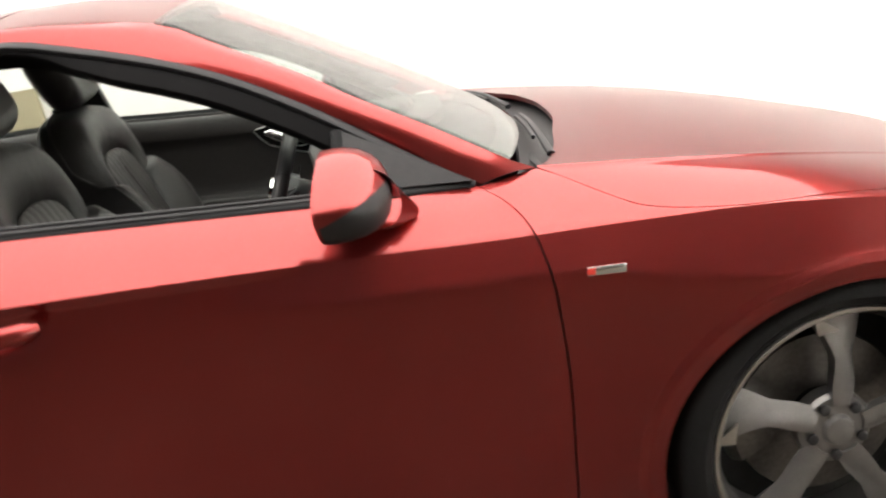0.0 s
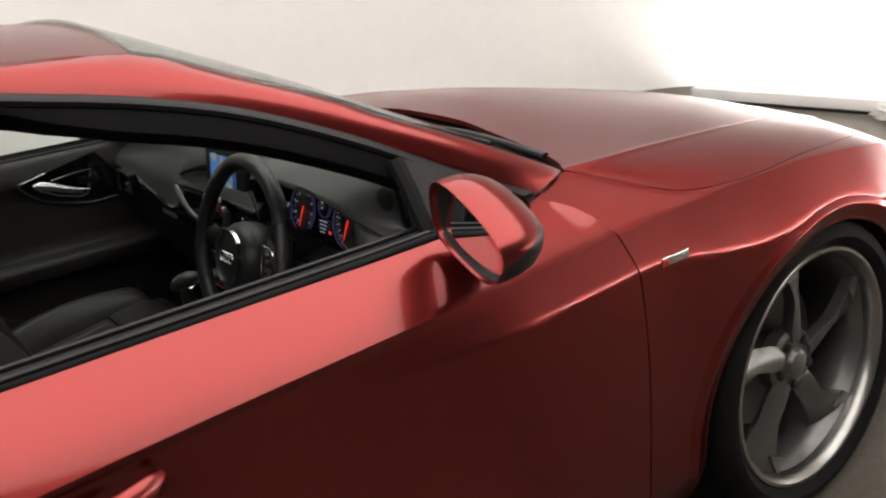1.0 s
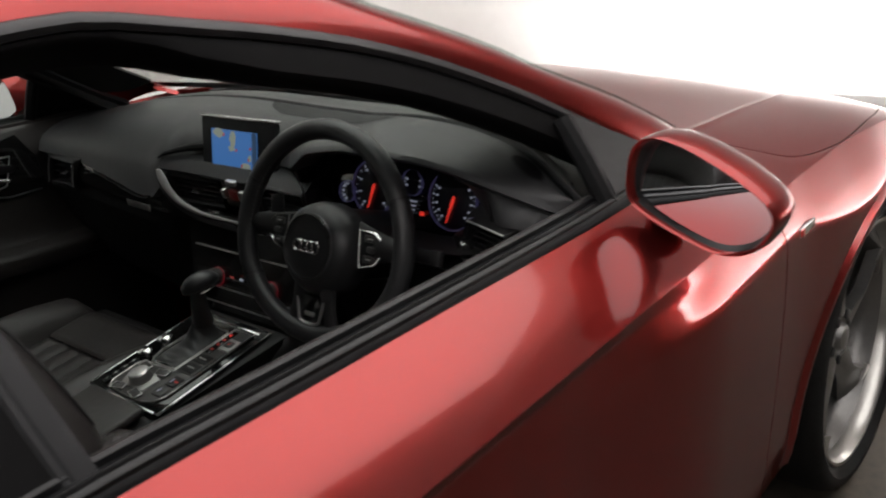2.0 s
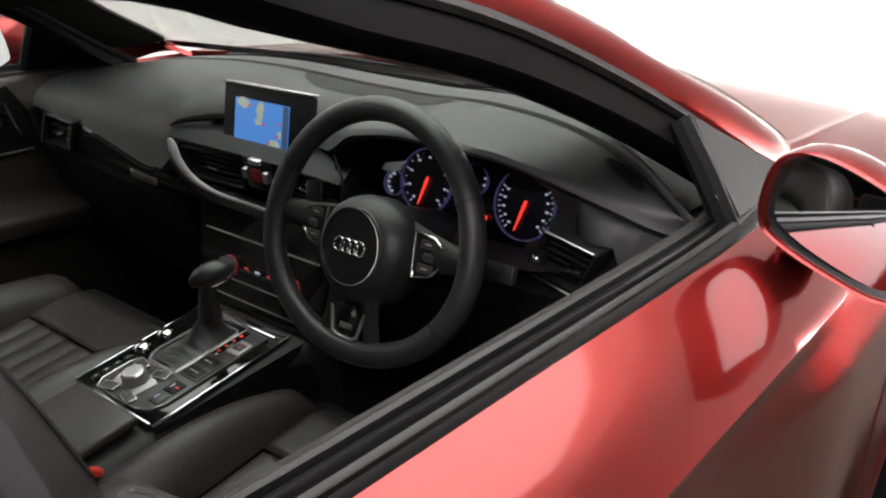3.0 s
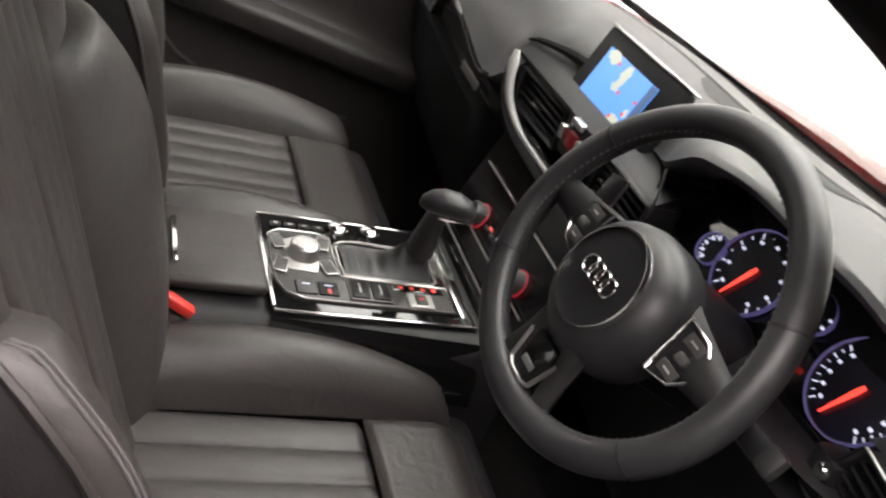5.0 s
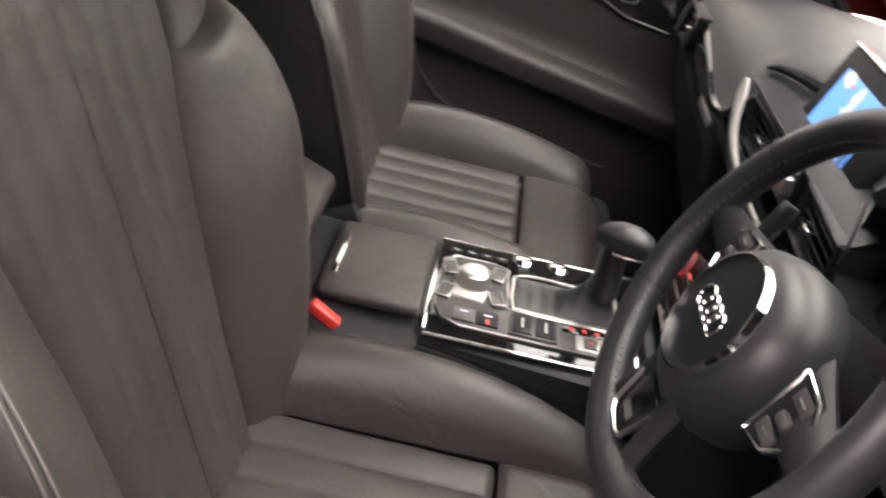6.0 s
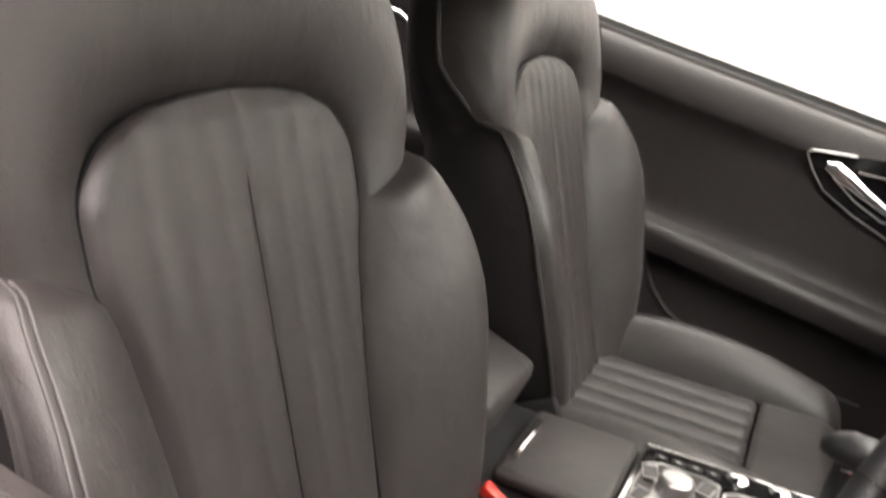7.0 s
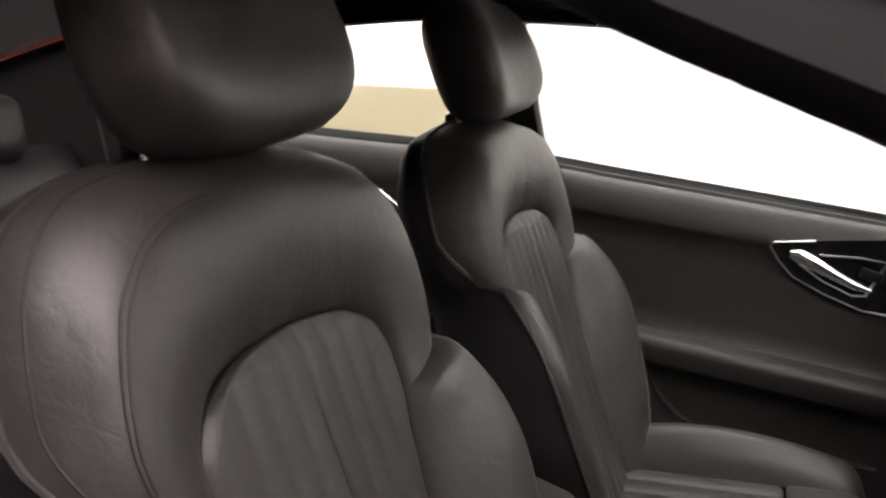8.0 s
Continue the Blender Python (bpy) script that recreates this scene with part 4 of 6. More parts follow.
# ---- dashboard ----
# edge of the upper pad towards the cabin, then the lower edge of the trim under it, by place across the car
TOP_X = knot((-0.78, -0.73, -0.66, -0.5, -0.34, -0.20, -0.12, 0.0, 0.2, 0.255, 0.45, 0.62, 0.76), (-0.86, -0.90, -0.915, -0.93, -0.925, -0.90, -0.86, -0.855, -0.86, -0.912, -0.917, -0.91, -0.90))
TOP_Z = knot((-0.78, -0.73, -0.66, -0.5, -0.38, -0.26, -0.18, -0.12, 0.0, 0.205, 0.255, 0.30, 0.40, 0.5, 0.62, 0.76), (0.982, 1.002, 1.026, 1.062, 1.062, 1.043, 1.0, 0.985, 0.98, 0.972, 0.90, 0.885, 0.908, 0.93, 0.945, 0.945))
CREST_Z = knot((-0.78, -0.73, -0.6, -0.4, -0.2, 0.0, 0.3, 0.55, 0.72), (0.994, 1.018, 1.048, 1.067, 1.049, 1.036, 1.03, 1.01, 0.985))
GROOVE_X = knot((-0.78, -0.74, -0.705, -0.672, -0.626, -0.566, -0.50, -0.42, -0.32, -0.14, 0.04, 0.23, 0.43, 0.6, 0.70, 0.76), (-0.880, -0.868, -0.850, -0.830, -0.808, -0.786, -0.774, -0.770, -0.757, -0.712, -0.675, -0.656, -0.655, -0.662, -0.69, -0.72))
STRIP = knot((-0.78, -0.70, -0.64, -0.55, -0.40, -0.17, 0.1, 0.5, 0.76), (0.020, 0.030, 0.036, 0.052, 0.078, 0.082, 0.078, 0.07, 0.06))
FRONT_X = knot((-0.74, -0.5, -0.2, 0.0, 0.2, 0.5, 0.72), (-0.62, -0.53, -0.48, -0.47, -0.48, -0.53, -0.62))
LOW_Z = knot((-0.78, -0.5, -0.2, 0.0, 0.2, 0.3, 0.45, 0.62, 0.76), (0.9, 0.9, 0.875, 0.85, 0.84, 0.845, 0.86, 0.87, 0.87))


def pad_profile(y):
    """Across the pad's top from the windscreen to the edge over the dials: drop, rear strip, groove, pad."""
    g, w, tx, tz, cz = GROOVE_X(y), STRIP(y), TOP_X(y), TOP_Z(y), CREST_Z(y)
    row = [(max(FRONT_X(y), g + w + 0.02), 0.955), (g + w + 0.006, cz - 0.05), (g + w, cz - 0.016), (g + w - 0.005, cz - 0.010), (g + w * 0.5, cz - 0.006), (g + 0.011, cz - 0.004), (g + 0.008, cz - 0.008), (g + 0.007, cz - 0.022), (g - 0.007, cz - 0.022), (g - 0.008, cz - 0.006), (g - 0.011, cz - 0.0015)]
    for f, k in ((0.28, -1), (0.5, 0), (0.7, 0.14), (0.89, 0.42), (0.965, 0.72), (1.0, 1.0)):
        row.append((lerp(g - 0.011, tx, f), lerp(cz, tz, k) if k >= 0 else cz - 0.0005))
    return row


def dash_z(x, y):
    """Height of the pad's top."""
    row = pad_profile(y)
    for (xa, za), (xb, zb) in zip(row, row[1:]):
        if xb <= x <= xa:
            return lerp(za, zb, (xa - x) / max(xa - xb, 1e-6))
    return row[-1][1]


def dash_pad():
    rows = []
    for y in spread(-0.775, 0.76, 90):
        tx, tz = TOP_X(y), TOP_Z(y)
        rows.append([(x, y, z) for x, z in pad_profile(y)] + [(tx - 0.004, y, tz - 0.006), (tx + 0.004, y, tz - 0.014), (tx + 0.05, y, tz - 0.018)])
    return sheet(rows)


dash = part("dashboard", dash_pad(), DASH, car, "dark grey soft dashboard with hooded dials", 55)


def dash_face():
    """Lower dashboard under the pad: trim band, knee panel and foot well edge."""
    rows = []
    for y in spread(-0.775, 0.76, 54):
        tx, tz, lz = TOP_X(y), TOP_Z(y), LOW_Z(y)
        inset = 0.075 if -0.62 < y < -0.19 else 0.006
        rows.append([(tx + 0.05, y, tz - 0.016), (tx + inset, y, tz - 0.02), (tx + inset, y, min(lz, tz - 0.05)), (tx + 0.0, y, lz - 0.02), (tx + 0.02, y, lz - 0.1), (tx + 0.07, y, lz - 0.22), (tx + 0.16, y, lz - 0.33), (tx + 0.36, y, lz - 0.36)])
    return sheet(rows)


part("dash_lower", dash_face(), SOOT, dash, "black lower dashboard", 30)
SW = Matrix(((0, 0.375, -0.927, -1.030), (-1, 0, 0, -0.380), (0, 0.927, 0.375, 0.937), (0, 0, 0, 1)))


def trim_band():
    """Gloss black band from the outer vent down to the middle stack."""
    rows = []
    for s in spread(0, 1, 24):
        y = lerp(0.55, -0.02, s)
        zt = TOP_Z(y) - 0.004 if y > 0.27 else lerp(0.876, 0.868, (0.27 - y) / 0.29)
        zb = zt - lerp(0.05, 0.022, min(1, s * 1.8))
        x = (TOP_X(y) if y > 0.27 else -0.905) - 0.006
        rows.append([(x + 0.012, y, zt + 0.006), (x, y, zt), (x - 0.004, y, lerp(zt, zb, 0.5)), (x, y, zb), (x + 0.02, y, zb - 0.006)])
    return sheet(rows)


part("trim_band", trim_band(), GLOSS, dash, "gloss black trim band")
part("trim_line", tube([((TOP_X(y) if y > 0.27 else -0.905) - 0.008, y, TOP_Z(y) - 0.003 if y > 0.27 else lerp(0.877, 0.869, (0.27 - y) / 0.29)) for y in spread(0.50, 0.28, 14)], 0.001, 6), SATIN, dash)
part("trim_plaque", rbox(0.004, 0.080, 0.015, 0.002, (-0.9235, 0.32, 0.863), (4, 0, 2)), ALU, dash, "small silver plaque on the trim band")


def vent(name, at, w, h, turn, slats, knob=0.0, lean=0.0, framed=True):
    """Air vent: dark box, slats, bright thumb tab and a slim frame; w across, h high, facing the cabin."""
    m = Matrix.Translation(at) @ pose(0, 0, 0, 0, turn[1], turn[2]) @ Matrix(((1, 0, 0, 0), (0, 1, -lean, 0), (0, 0, 1, 0), (0, 0, 0, 1)))
    body = part(name, moved(join(rbox(0.008, w, h, 0.002, (0.03, 0, 0)), rbox(0.045, 0.005, h, 0.001, (0.01, w / 2, 0)), rbox(0.045, 0.005, h, 0.001, (0.01, -w / 2, 0)), rbox(0.045, w, 0.005, 0.001, (0.01, 0, h / 2)), rbox(0.045, w, 0.005, 0.001, (0.01, 0, -h / 2))), m), BLACK, dash)
    for k in range(slats):
        part("slat", moved(rbox(0.022, w - 0.008, 0.003, 0.001, (0.002, 0, h * ((k + 0.5) / slats - 0.5)), (0, 18, 0)), m), SATIN, body)
    part("thumb_tab", moved(rbox(0.012, 0.026, 0.006, 0.002, (-0.012, knob, 0.0)), m), CHROME, body)
    loop = [(-0.013, w / 2 * a + 0.003 * (a > 0) - 0.003 * (a < 0), h / 2 * b) for a, b in ((-1, -1), (-0.3, -1), (0.3, -1), (1, -1), (1, -0.3), (1, 0.3), (1, 1), (0.3, 1), (-0.3, 1), (-1, 1), (-1, 0.3), (-1, -0.3))]
    part("vent_frame", moved(tube(loop, 0.0022, 6, closed=True, up=(1, 0, 0)), m), SATIN, body)
    if not framed:
        part("vent_line", moved(tube([(-0.016, w * 0.56, h * -0.38), (-0.016, w * 0.5, h * -0.55), (-0.016, w * 0.4, h * -0.58), (-0.016, -w / 2, h * -0.58)], 0.0018, 6, up=(1, 0, 0)), m), ALU, body)
        part("vent_line", moved(tube([(-0.016, w / 2, h * 0.56), (-0.016, -w / 2, h * 0.56)], 0.0014, 6, up=(1, 0, 0)), m), ALU, body)
    return body


vent("air_vent", (-0.885, 0.125, 0.912), 0.15, 0.055, (0, -4, 2), 5)
vent("air_vent", (-0.895, -0.15, 0.925), 0.13, 0.055, (0, -4, -3), 5, 0.02)
vent("air_vent", (-0.908, -0.618, 0.932), 0.088, 0.068, (0, -6, -17), 6, -0.025, 0.6, False)
sw_ = part("light_switch", rbox(0.03, 0.036, 0.045, 0.006, (-0.893, -0.566, 0.912), (0, -8, -12)), SATIN, dash)
part("switch_roller", lathe([(0.0, 0.006), (0.006, 0.006), (0.008, 0.003), (0.008, 0.0)], 16, (-0.909, -0.57, 0.92), (0, -90, -12)), CHROME, sw_)
ov_ = vent("air_vent", (-0.914, 0.611, 0.906), 0.115, 0.066, (0, -4, -4), 4, -0.01, 0.65)
part("vent_strip", tube([(-0.933, 0.530, 0.944), (-0.936, 0.540, 0.925), (-0.936, 0.555, 0.902), (-0.933, 0.572, 0.876)], [0.002, 0.0045, 0.0045, 0.002], 8, flat=0.6, up=(1, 0, 0)), CHROME, ov_, "bright strip beside the outer vent")
part("vent_strip", tube([(-0.929, 0.645, 0.944), (-0.931, 0.665, 0.915), (-0.929, 0.690, 0.874)], 0.0018, 8, up=(1, 0, 0)), ALU, ov_, "thin silver line beside the outer vent")


ARC_Y = knot((0, 0.15, 0.32, 0.5, 0.7, 1.0), (0.207, 0.201, 0.18, 0.142, 0.085, -0.05))
ARC_Z = knot((0, 0.15, 0.32, 0.5, 0.7, 1.0), (0.957, 0.93, 0.90, 0.881, 0.871, 0.867))


def arc_trim():
    """Broad silver arc that frames the middle vents."""
    pts, rad = [], []
    for s in spread(0, 1, 22):
        pts.append((lerp(-0.922, -0.912, s), ARC_Y(s), ARC_Z(s)))
        rad.append(lerp(0.0155, 0.0035, min(1, s * 1.35) ** 0.8) * min(1, 0.45 + s * 5))
    return tube(pts, rad, 10, up=(1, 0, 0), flat=0.5)


part("arc_border", tube([(lerp(-0.916, -0.908, s), ARC_Y(s) + 0.020 - 0.012 * s, ARC_Z(s) - 0.006 - 0.008 * s) for s in spread(0.12, 1, 20)], [0.010] * 20, 8, flat=0.7, up=(1, 0, 0)), DASH, dash)
part("arc_trim", arc_trim(), SILVER, dash, "curved brushed aluminium trim round the middle vents")
part("stack_shelf", sheet([[(lerp(-0.80, -0.90, u), y, lerp(0.972, 0.945, u ** 3) - 0.006 * abs(y)) for u in spread(0, 1, 6)] for y in spread(-0.215, 0.235, 16)], 0.01), SATIN, dash, "black shelf under the display")
hz = part("switch_block", rbox(0.03, 0.075, 0.06, 0.006, (-0.89, -0.010, 0.926), (0, -6, 0)), SATIN, dash)
part("hazard_switch", rbox(0.012, 0.024, 0.022, 0.003, (-0.906, -0.011, 0.925), (0, -6, 0)), mat("hazard_red", (0.035, 0.004, 0.005), 0.35, emit=(1, 0.05, 0.05), power=0.012), hz)
for y_ in (-0.037, 0.015):
    part("rocker_switch", rbox(0.012, 0.014, 0.02, 0.003, (-0.908, y_, 0.926), (0, -6, 0)), ALU, hz)
part("rocker_switch", rbox(0.012, 0.03, 0.01, 0.003, (-0.907, -0.011, 0.949), (0, -6, 0)), ALU, hz)

# infotainment screen standing out of the dash
SC = Matrix.Translation((-0.862, 0, 0.998)) @ pose(0, 0, 0, 0, 14, 0)
scr = part("display", moved(rbox(0.016, 0.222, 0.118, 0.006), SC), SOOT, dash, "pop-up display with gloss black frame and silver top edge")
part("display_edge", moved(rbox(0.018, 0.222, 0.004, 0.0015, (0.0, 0, 0.0605)), SC), CHROME, scr)
MAP = mat("map_water", (0.02, 0.08, 0.2), 0.3, emit=(0.10, 0.30, 0.78), power=0.34)
LAND = mat("map_land", (0.2, 0.2, 0.1), 0.3, emit=(0.42, 0.46, 0.42), power=0.3)
DARKBAR = mat("map_bar", (0.01, 0.015, 0.03), 0.3, emit=(0.03, 0.07, 0.14), power=0.5)
PIN = mat("map_pin", (0.3, 0.02, 0.02), 0.3, emit=(0.75, 0.08, 0.05), power=0.2)
SCF = SC @ Matrix(((0, 0, -1, -0.0085), (-1, 0, 0, 0), (0, 1, 0, 0), (0, 0, 0, 1)))   # x to the viewer's right, y up, z out


def on_screen(name, outline, material, lift):
    return part(name, moved(plate(outline, 0.0008), SCF @ Matrix.Translation((-0.002, 0.0, lift))), material, scr, smooth=0)


on_screen("map_image", [(-0.074, -0.046), (0.064, -0.046), (0.064, 0.037), (-0.074, 0.037)], MAP, 0.001)


def blob(cx, cy, r, sx, sy, seed, n=18):
    rnd = random.Random(seed)
    return [(cx + r * sx * math.cos(2 * math.pi * k / n) * rnd.uniform(0.7, 1.2), cy + r * sy * math.sin(2 * math.pi * k / n) * rnd.uniform(0.7, 1.2)) for k in range(n)]


for k_, b_ in enumerate(((-0.052, 0.030, 0.010, 1.6, 0.9), (-0.008, 0.020, 0.011, 0.9, 1.7), (-0.012, 0.002, 0.007, 1.4, 0.8), (0.030, -0.030, 0.010, 1.6, 0.9), (0.042, -0.012, 0.006, 0.8, 1.2), (0.018, -0.036, 0.005, 1.8, 0.6))):
    on_screen("map_coast", blob(*b_, seed=k_), LAND, 0.0014)
for x_, y_ in ((-0.035, 0.027), (0.002, 0.0), (0.044, 0.006), (0.038, -0.015), (0.018, -0.028)):
    on_screen("map_marker", [(x_ + a, y_ + b) for a, b in ring_outline(0.0028, 8)], PIN, 0.0018)
on_screen("map_sidebar", [(0.050, -0.0455), (0.0635, -0.0455), (0.0635, 0.0365), (0.050, 0.0365)], DARKBAR, 0.0022)
on_screen("map_footer", [(-0.0735, -0.0455), (0.0495, -0.0455), (0.0495, -0.040), (-0.0735, -0.040)], DARKBAR, 0.0022)

# ---- instrument cluster ----
CL = Matrix.Translation((-0.868, -0.43, 0.965)) @ Matrix(((0, 0.34, -0.94, 0), (-1, 0, 0, 0), (0, 0.94, 0.34, 0), (0, 0, 0, 1)))  # x right, y up, z to the driver
clus = part("dial_housing", moved(rbox(0.36, 0.12, 0.02, 0.01, (-0.01, 0.002, -0.02)), CL), GLOSS, dash, "dark instrument cluster with two lit dials")
TICK = mat("dial_white", (0.3, 0.3, 0.35), 0.4, emit=(0.75, 0.8, 1.0), power=0.22)
RINGM = mat("dial_ring", (0.12, 0.12, 0.2), 0.3, 0.5, emit=(0.25, 0.22, 0.6), power=0.05)
NEEDLE = mat("needle_red", (0.4, 0.02, 0.02), 0.4, emit=(1.0, 0.05, 0.03), power=0.6)
FACE = mat("dial_face", (0.006, 0.006, 0.012), 0.3)


def dial(cx, cy, r, sweep, numbers, needle):
    m = CL @ Matrix.Translation((cx, cy, -0.006))
    d = part("dial", moved(lathe([(0.0, 0.0), (r * 0.96, 0.0), (r, 0.004)], 40), m), FACE, clus)
    part("dial_ring", moved(lathe([(r * 0.985, 0.0), (r * 1.0, 0.006), (r * 1.02, 0.007), (r * 1.035, 0.0)], 48), m), RINGM, d)
    a0, a1 = sweep
    for k in range(numbers * 2 + 1):
        a = radians(lerp(a0, a1, k / (numbers * 2)))
        ln = 0.0055 if k % 2 == 0 else 0.0035
        part("tick", moved(rbox(ln, 0.0009 if k % 2 else 0.0013, 0.0008, 0, (math.cos(a) * r * 0.9, math.sin(a) * r * 0.9, 0.001), (0, 0, math.degrees(a))), m), TICK, d, smooth=0)
    for k in range(numbers + 1):
        a = radians(lerp(a0, a1, k / numbers))
        part("figure_mark", moved(rbox(0.0052 if numbers < 10 else 0.0044, 0.0030, 0.0008, 0.0003, (math.cos(a) * r * 0.74, math.sin(a) * r * 0.74, 0.001)), m), TICK, d, smooth=0)
    a = radians(needle)
    if r < 0.03:
        return
    part("needle", moved(plate([(0.002, -0.0028), (r * 0.82, -0.0008), (r * 0.82, 0.0008), (0.002, 0.0028), (-0.006, 0.002), (-0.006, -0.002)], 0.001, 0, pose(0, 0, 0.004, 0, 0, needle)), m), NEEDLE, d, smooth=0)


dial(-0.082, 0.004, 0.046, (232, -45), 8, 255)
dial(0.090, 0.004, 0.047, (232, -45), 14, 255)
dial(0.004, 0.022, 0.021, (200, -20), 6, 120)
dial(-0.142, -0.010, 0.018, (250, 110), 4, 240)
for k_ in range(4):
    part("status_bar", moved(rbox(0.03 - 0.004 * k_, 0.0022, 0.0008, 0, (0.0, -0.008 - 0.007 * k_, -0.004)), CL), TICK, clus, smooth=0)
part("warning_lamp", moved(rbox(0.010, 0.006, 0.0008, 0.0003, (0.028, -0.026, -0.004)), CL), NEEDLE, clus)


def cluster_hood():
    """Inner wall of the hood from the pad's edge back to the dials, closed below."""
    rows = []
    for u in spread(0, 1, 5):
        row = []
        for k in range(41):
            a = 2 * math.pi * k / 40
            c, s = math.cos(a), math.sin(a)
            w = 0.245 * math.copysign(abs(c) ** 0.7, c)
            hgt = (0.092 if s > 0 else 0.062) * math.copysign(abs(s) ** 0.8, s)
            y = -0.43 - w
            zt = 0.967 + hgt
            if s > 0:
                zt = min(zt, TOP_Z(max(-0.735, min(0.7, y))) - 0.012)
            row.append((lerp(TOP_X(max(-0.735, y)) + 0.004, -0.858, u) + 0.03 * (0.967 - zt) * -3.0 * (1 - u) * (s < 0), y, lerp(zt, 0.967 + (zt - 0.967) * 0.93, u)))
        rows.append(row)
    return sheet(rows)


part("cluster_hood", cluster_hood(), BLACK, dash)
part("hood_edge", tube([(TOP_X(-0.205) - 0.006, -0.205 - 0.012 * math.sin(s * math.pi), lerp(0.995, 0.905, s)) for s in spread(0, 1, 9)], 0.0016, 6), ALU, dash)

# dash top: speaker cover, dark groove with its piping, black gutter at the windscreen, side vents
def speaker_cover():
    rows = []
    for y in spread(0.10, -0.34, 34):
        w = 0.058 * min(1, abs(0.10 - y) / 0.10) ** 0.6 * min(1, abs(y + 0.34) / 0.06) ** 0.5 + 0.001
        g = GROOVE_X(y) - 0.010
        rows.append([(g - w * u, y, dash_z(g - w * u, y) + 0.0012) for u in spread(0, 1, 8)])
    return sheet(rows)


part("speaker_cover", speaker_cover(), SPEAKER, dash, "dark speaker cover on the dashboard top")
part("dash_groove", tube([(GROOVE_X(y), y, CREST_Z(y) - 0.0165) for y in spread(-0.735, 0.72, 70)], 0.0074, 8), SOOT, dash, "black groove round the dashboard top")
part("groove_piping", tube([(GROOVE_X(y) + 0.003, y, CREST_Z(y) - 0.0085) for y in spread(-0.72, 0.70, 70)], 0.0012, 6), SATIN, dash)
part("defroster_gutter", sheet([[(max(FRONT_X(y), GROOVE_X(y) + STRIP(y) + 0.02) + 0.01, y, 0.962), (GROOVE_X(y) + STRIP(y) + 0.010, y, CREST_Z(y) - 0.040), (GROOVE_X(y) + STRIP(y) + 0.004, y, CREST_Z(y) - 0.014), (GROOVE_X(y) + STRIP(y) - 0.006, y, CREST_Z(y) - 0.0085)] for y in spread(-0.72, 0.72, 50)]), SOOT, dash, "black defroster gutter under the windscreen")
# solid black tube in place of the shaded gap under the pad
part("shelf_gap_shade", tube([(-0.891, 0.247, 0.968), (-0.884, 0.225, 0.977), (-0.872, 0.19, 0.984), (-0.860, 0.15, 0.990), (-0.850, 0.10, 0.994)], [0.002, 0.005, 0.007, 0.009, 0.010], 8, up=(0, 0, 1)), SOOT, dash, "dark tube for the shade in the gap above the shelf")


def dash_patch(cx, cy, turn, lx, ly, lift, nx=10, ny=6):
    """A flush piece lying on the pad."""
    c, s = math.cos(radians(turn)), math.sin(radians(turn))
    rows = []
    for u in spread(-lx / 2, lx / 2, nx):
        rows.append([(cx + c * u - s * v, cy + s * u + c * v, dash_z(cx + c * u - s * v, cy + s * u + c * v) + lift) for v in [ly / 2 * w * math.sqrt(max(1 - (2 * u / lx) ** 2, 0.004)) for w in spread(-1, 1, ny)]])
    return sheet(rows)


dv = part("side_defroster", dash_patch(-0.857, -0.664, 60, 0.088, 0.030, 0.0012), SATIN, dash)
part("slot", dash_patch(-0.857, -0.664, 60, 0.080, 0.023, 0.0022), SOOT, dv)


def dash_end():
    """Soft skin under the pad's edge over the outer vent, and round its outer end down to the door."""
    rows = []
    for y in spread(-0.775, -0.578, 24):
        tx, tz = TOP_X(y), TOP_Z(y)
        low = 0.972 if y > -0.69 else lerp(0.972, 0.86, min(1, (-0.69 - y) / 0.03))
        out = lerp(-0.06, 0.016, min(1, max(0, (-0.575 - y) / 0.085)))
        rows.append([(tx + 0.02, y, tz - 0.016), (tx + 0.004, y, tz - 0.018), (tx - out * 0.6, y, min(tz - 0.022, lerp(tz, low, 0.5))), (tx - out, y, min(low, tz - 0.03)), (tx + 0.02, y, min(low, tz - 0.03) - 0.006)])
    return sheet(rows)


part("dash_end", dash_end(), DASH, dash, "soft end piece round the outer vent", 50)

# middle stack and climate panel
stack = part("stack_panel", sheet([[(lerp(-0.885, -0.955, u) , w * lerp(0.19, 0.15, u), lerp(0.865, 0.675, u)) for w in spread(-1, 1, 10)] for u in spread(0, 1, 8)], 0.03, push=(1, 0, -0.3)), GLOSS, car, "gloss black centre stack with climate controls")
KNOB_GLOW = mat("knob_backlight", (0.06, 0.006, 0.008), 0.4, emit=(0.75, 0.03, 0.05), power=0.16)
for y_, z_ in ((0.075, 0.745), (-0.09, 0.745)):
    kn = part("climate_knob", lathe([(0.0, 0.022), (0.014, 0.022), (0.017, 0.018), (0.018, 0.0)], 24, (-0.93, y_, z_), (0, -70, 0)), PANEL_GREY, stack)
    part("knob_glow", lathe([(0.0183, 0.003), (0.0191, 0.0045), (0.0199, 0.003)], 24, (-0.93, y_, z_), (0, -70, 0)), KNOB_GLOW, kn)
for k_ in range(5):
    part("climate_button", rbox(0.004, 0.016, 0.006, 0.001, (-0.935, 0.035 - 0.02 * k_, 0.748), (0, -20, 0)), SATIN, stack)
for k_ in range(3):
    part("climate_mark", rbox(0.002, 0.010, 0.004, 0, (-0.938, 0.02 - 0.03 * k_, 0.757), (0, -20, 0)), PIN if k_ != 1 else TICK, stack, smooth=0)
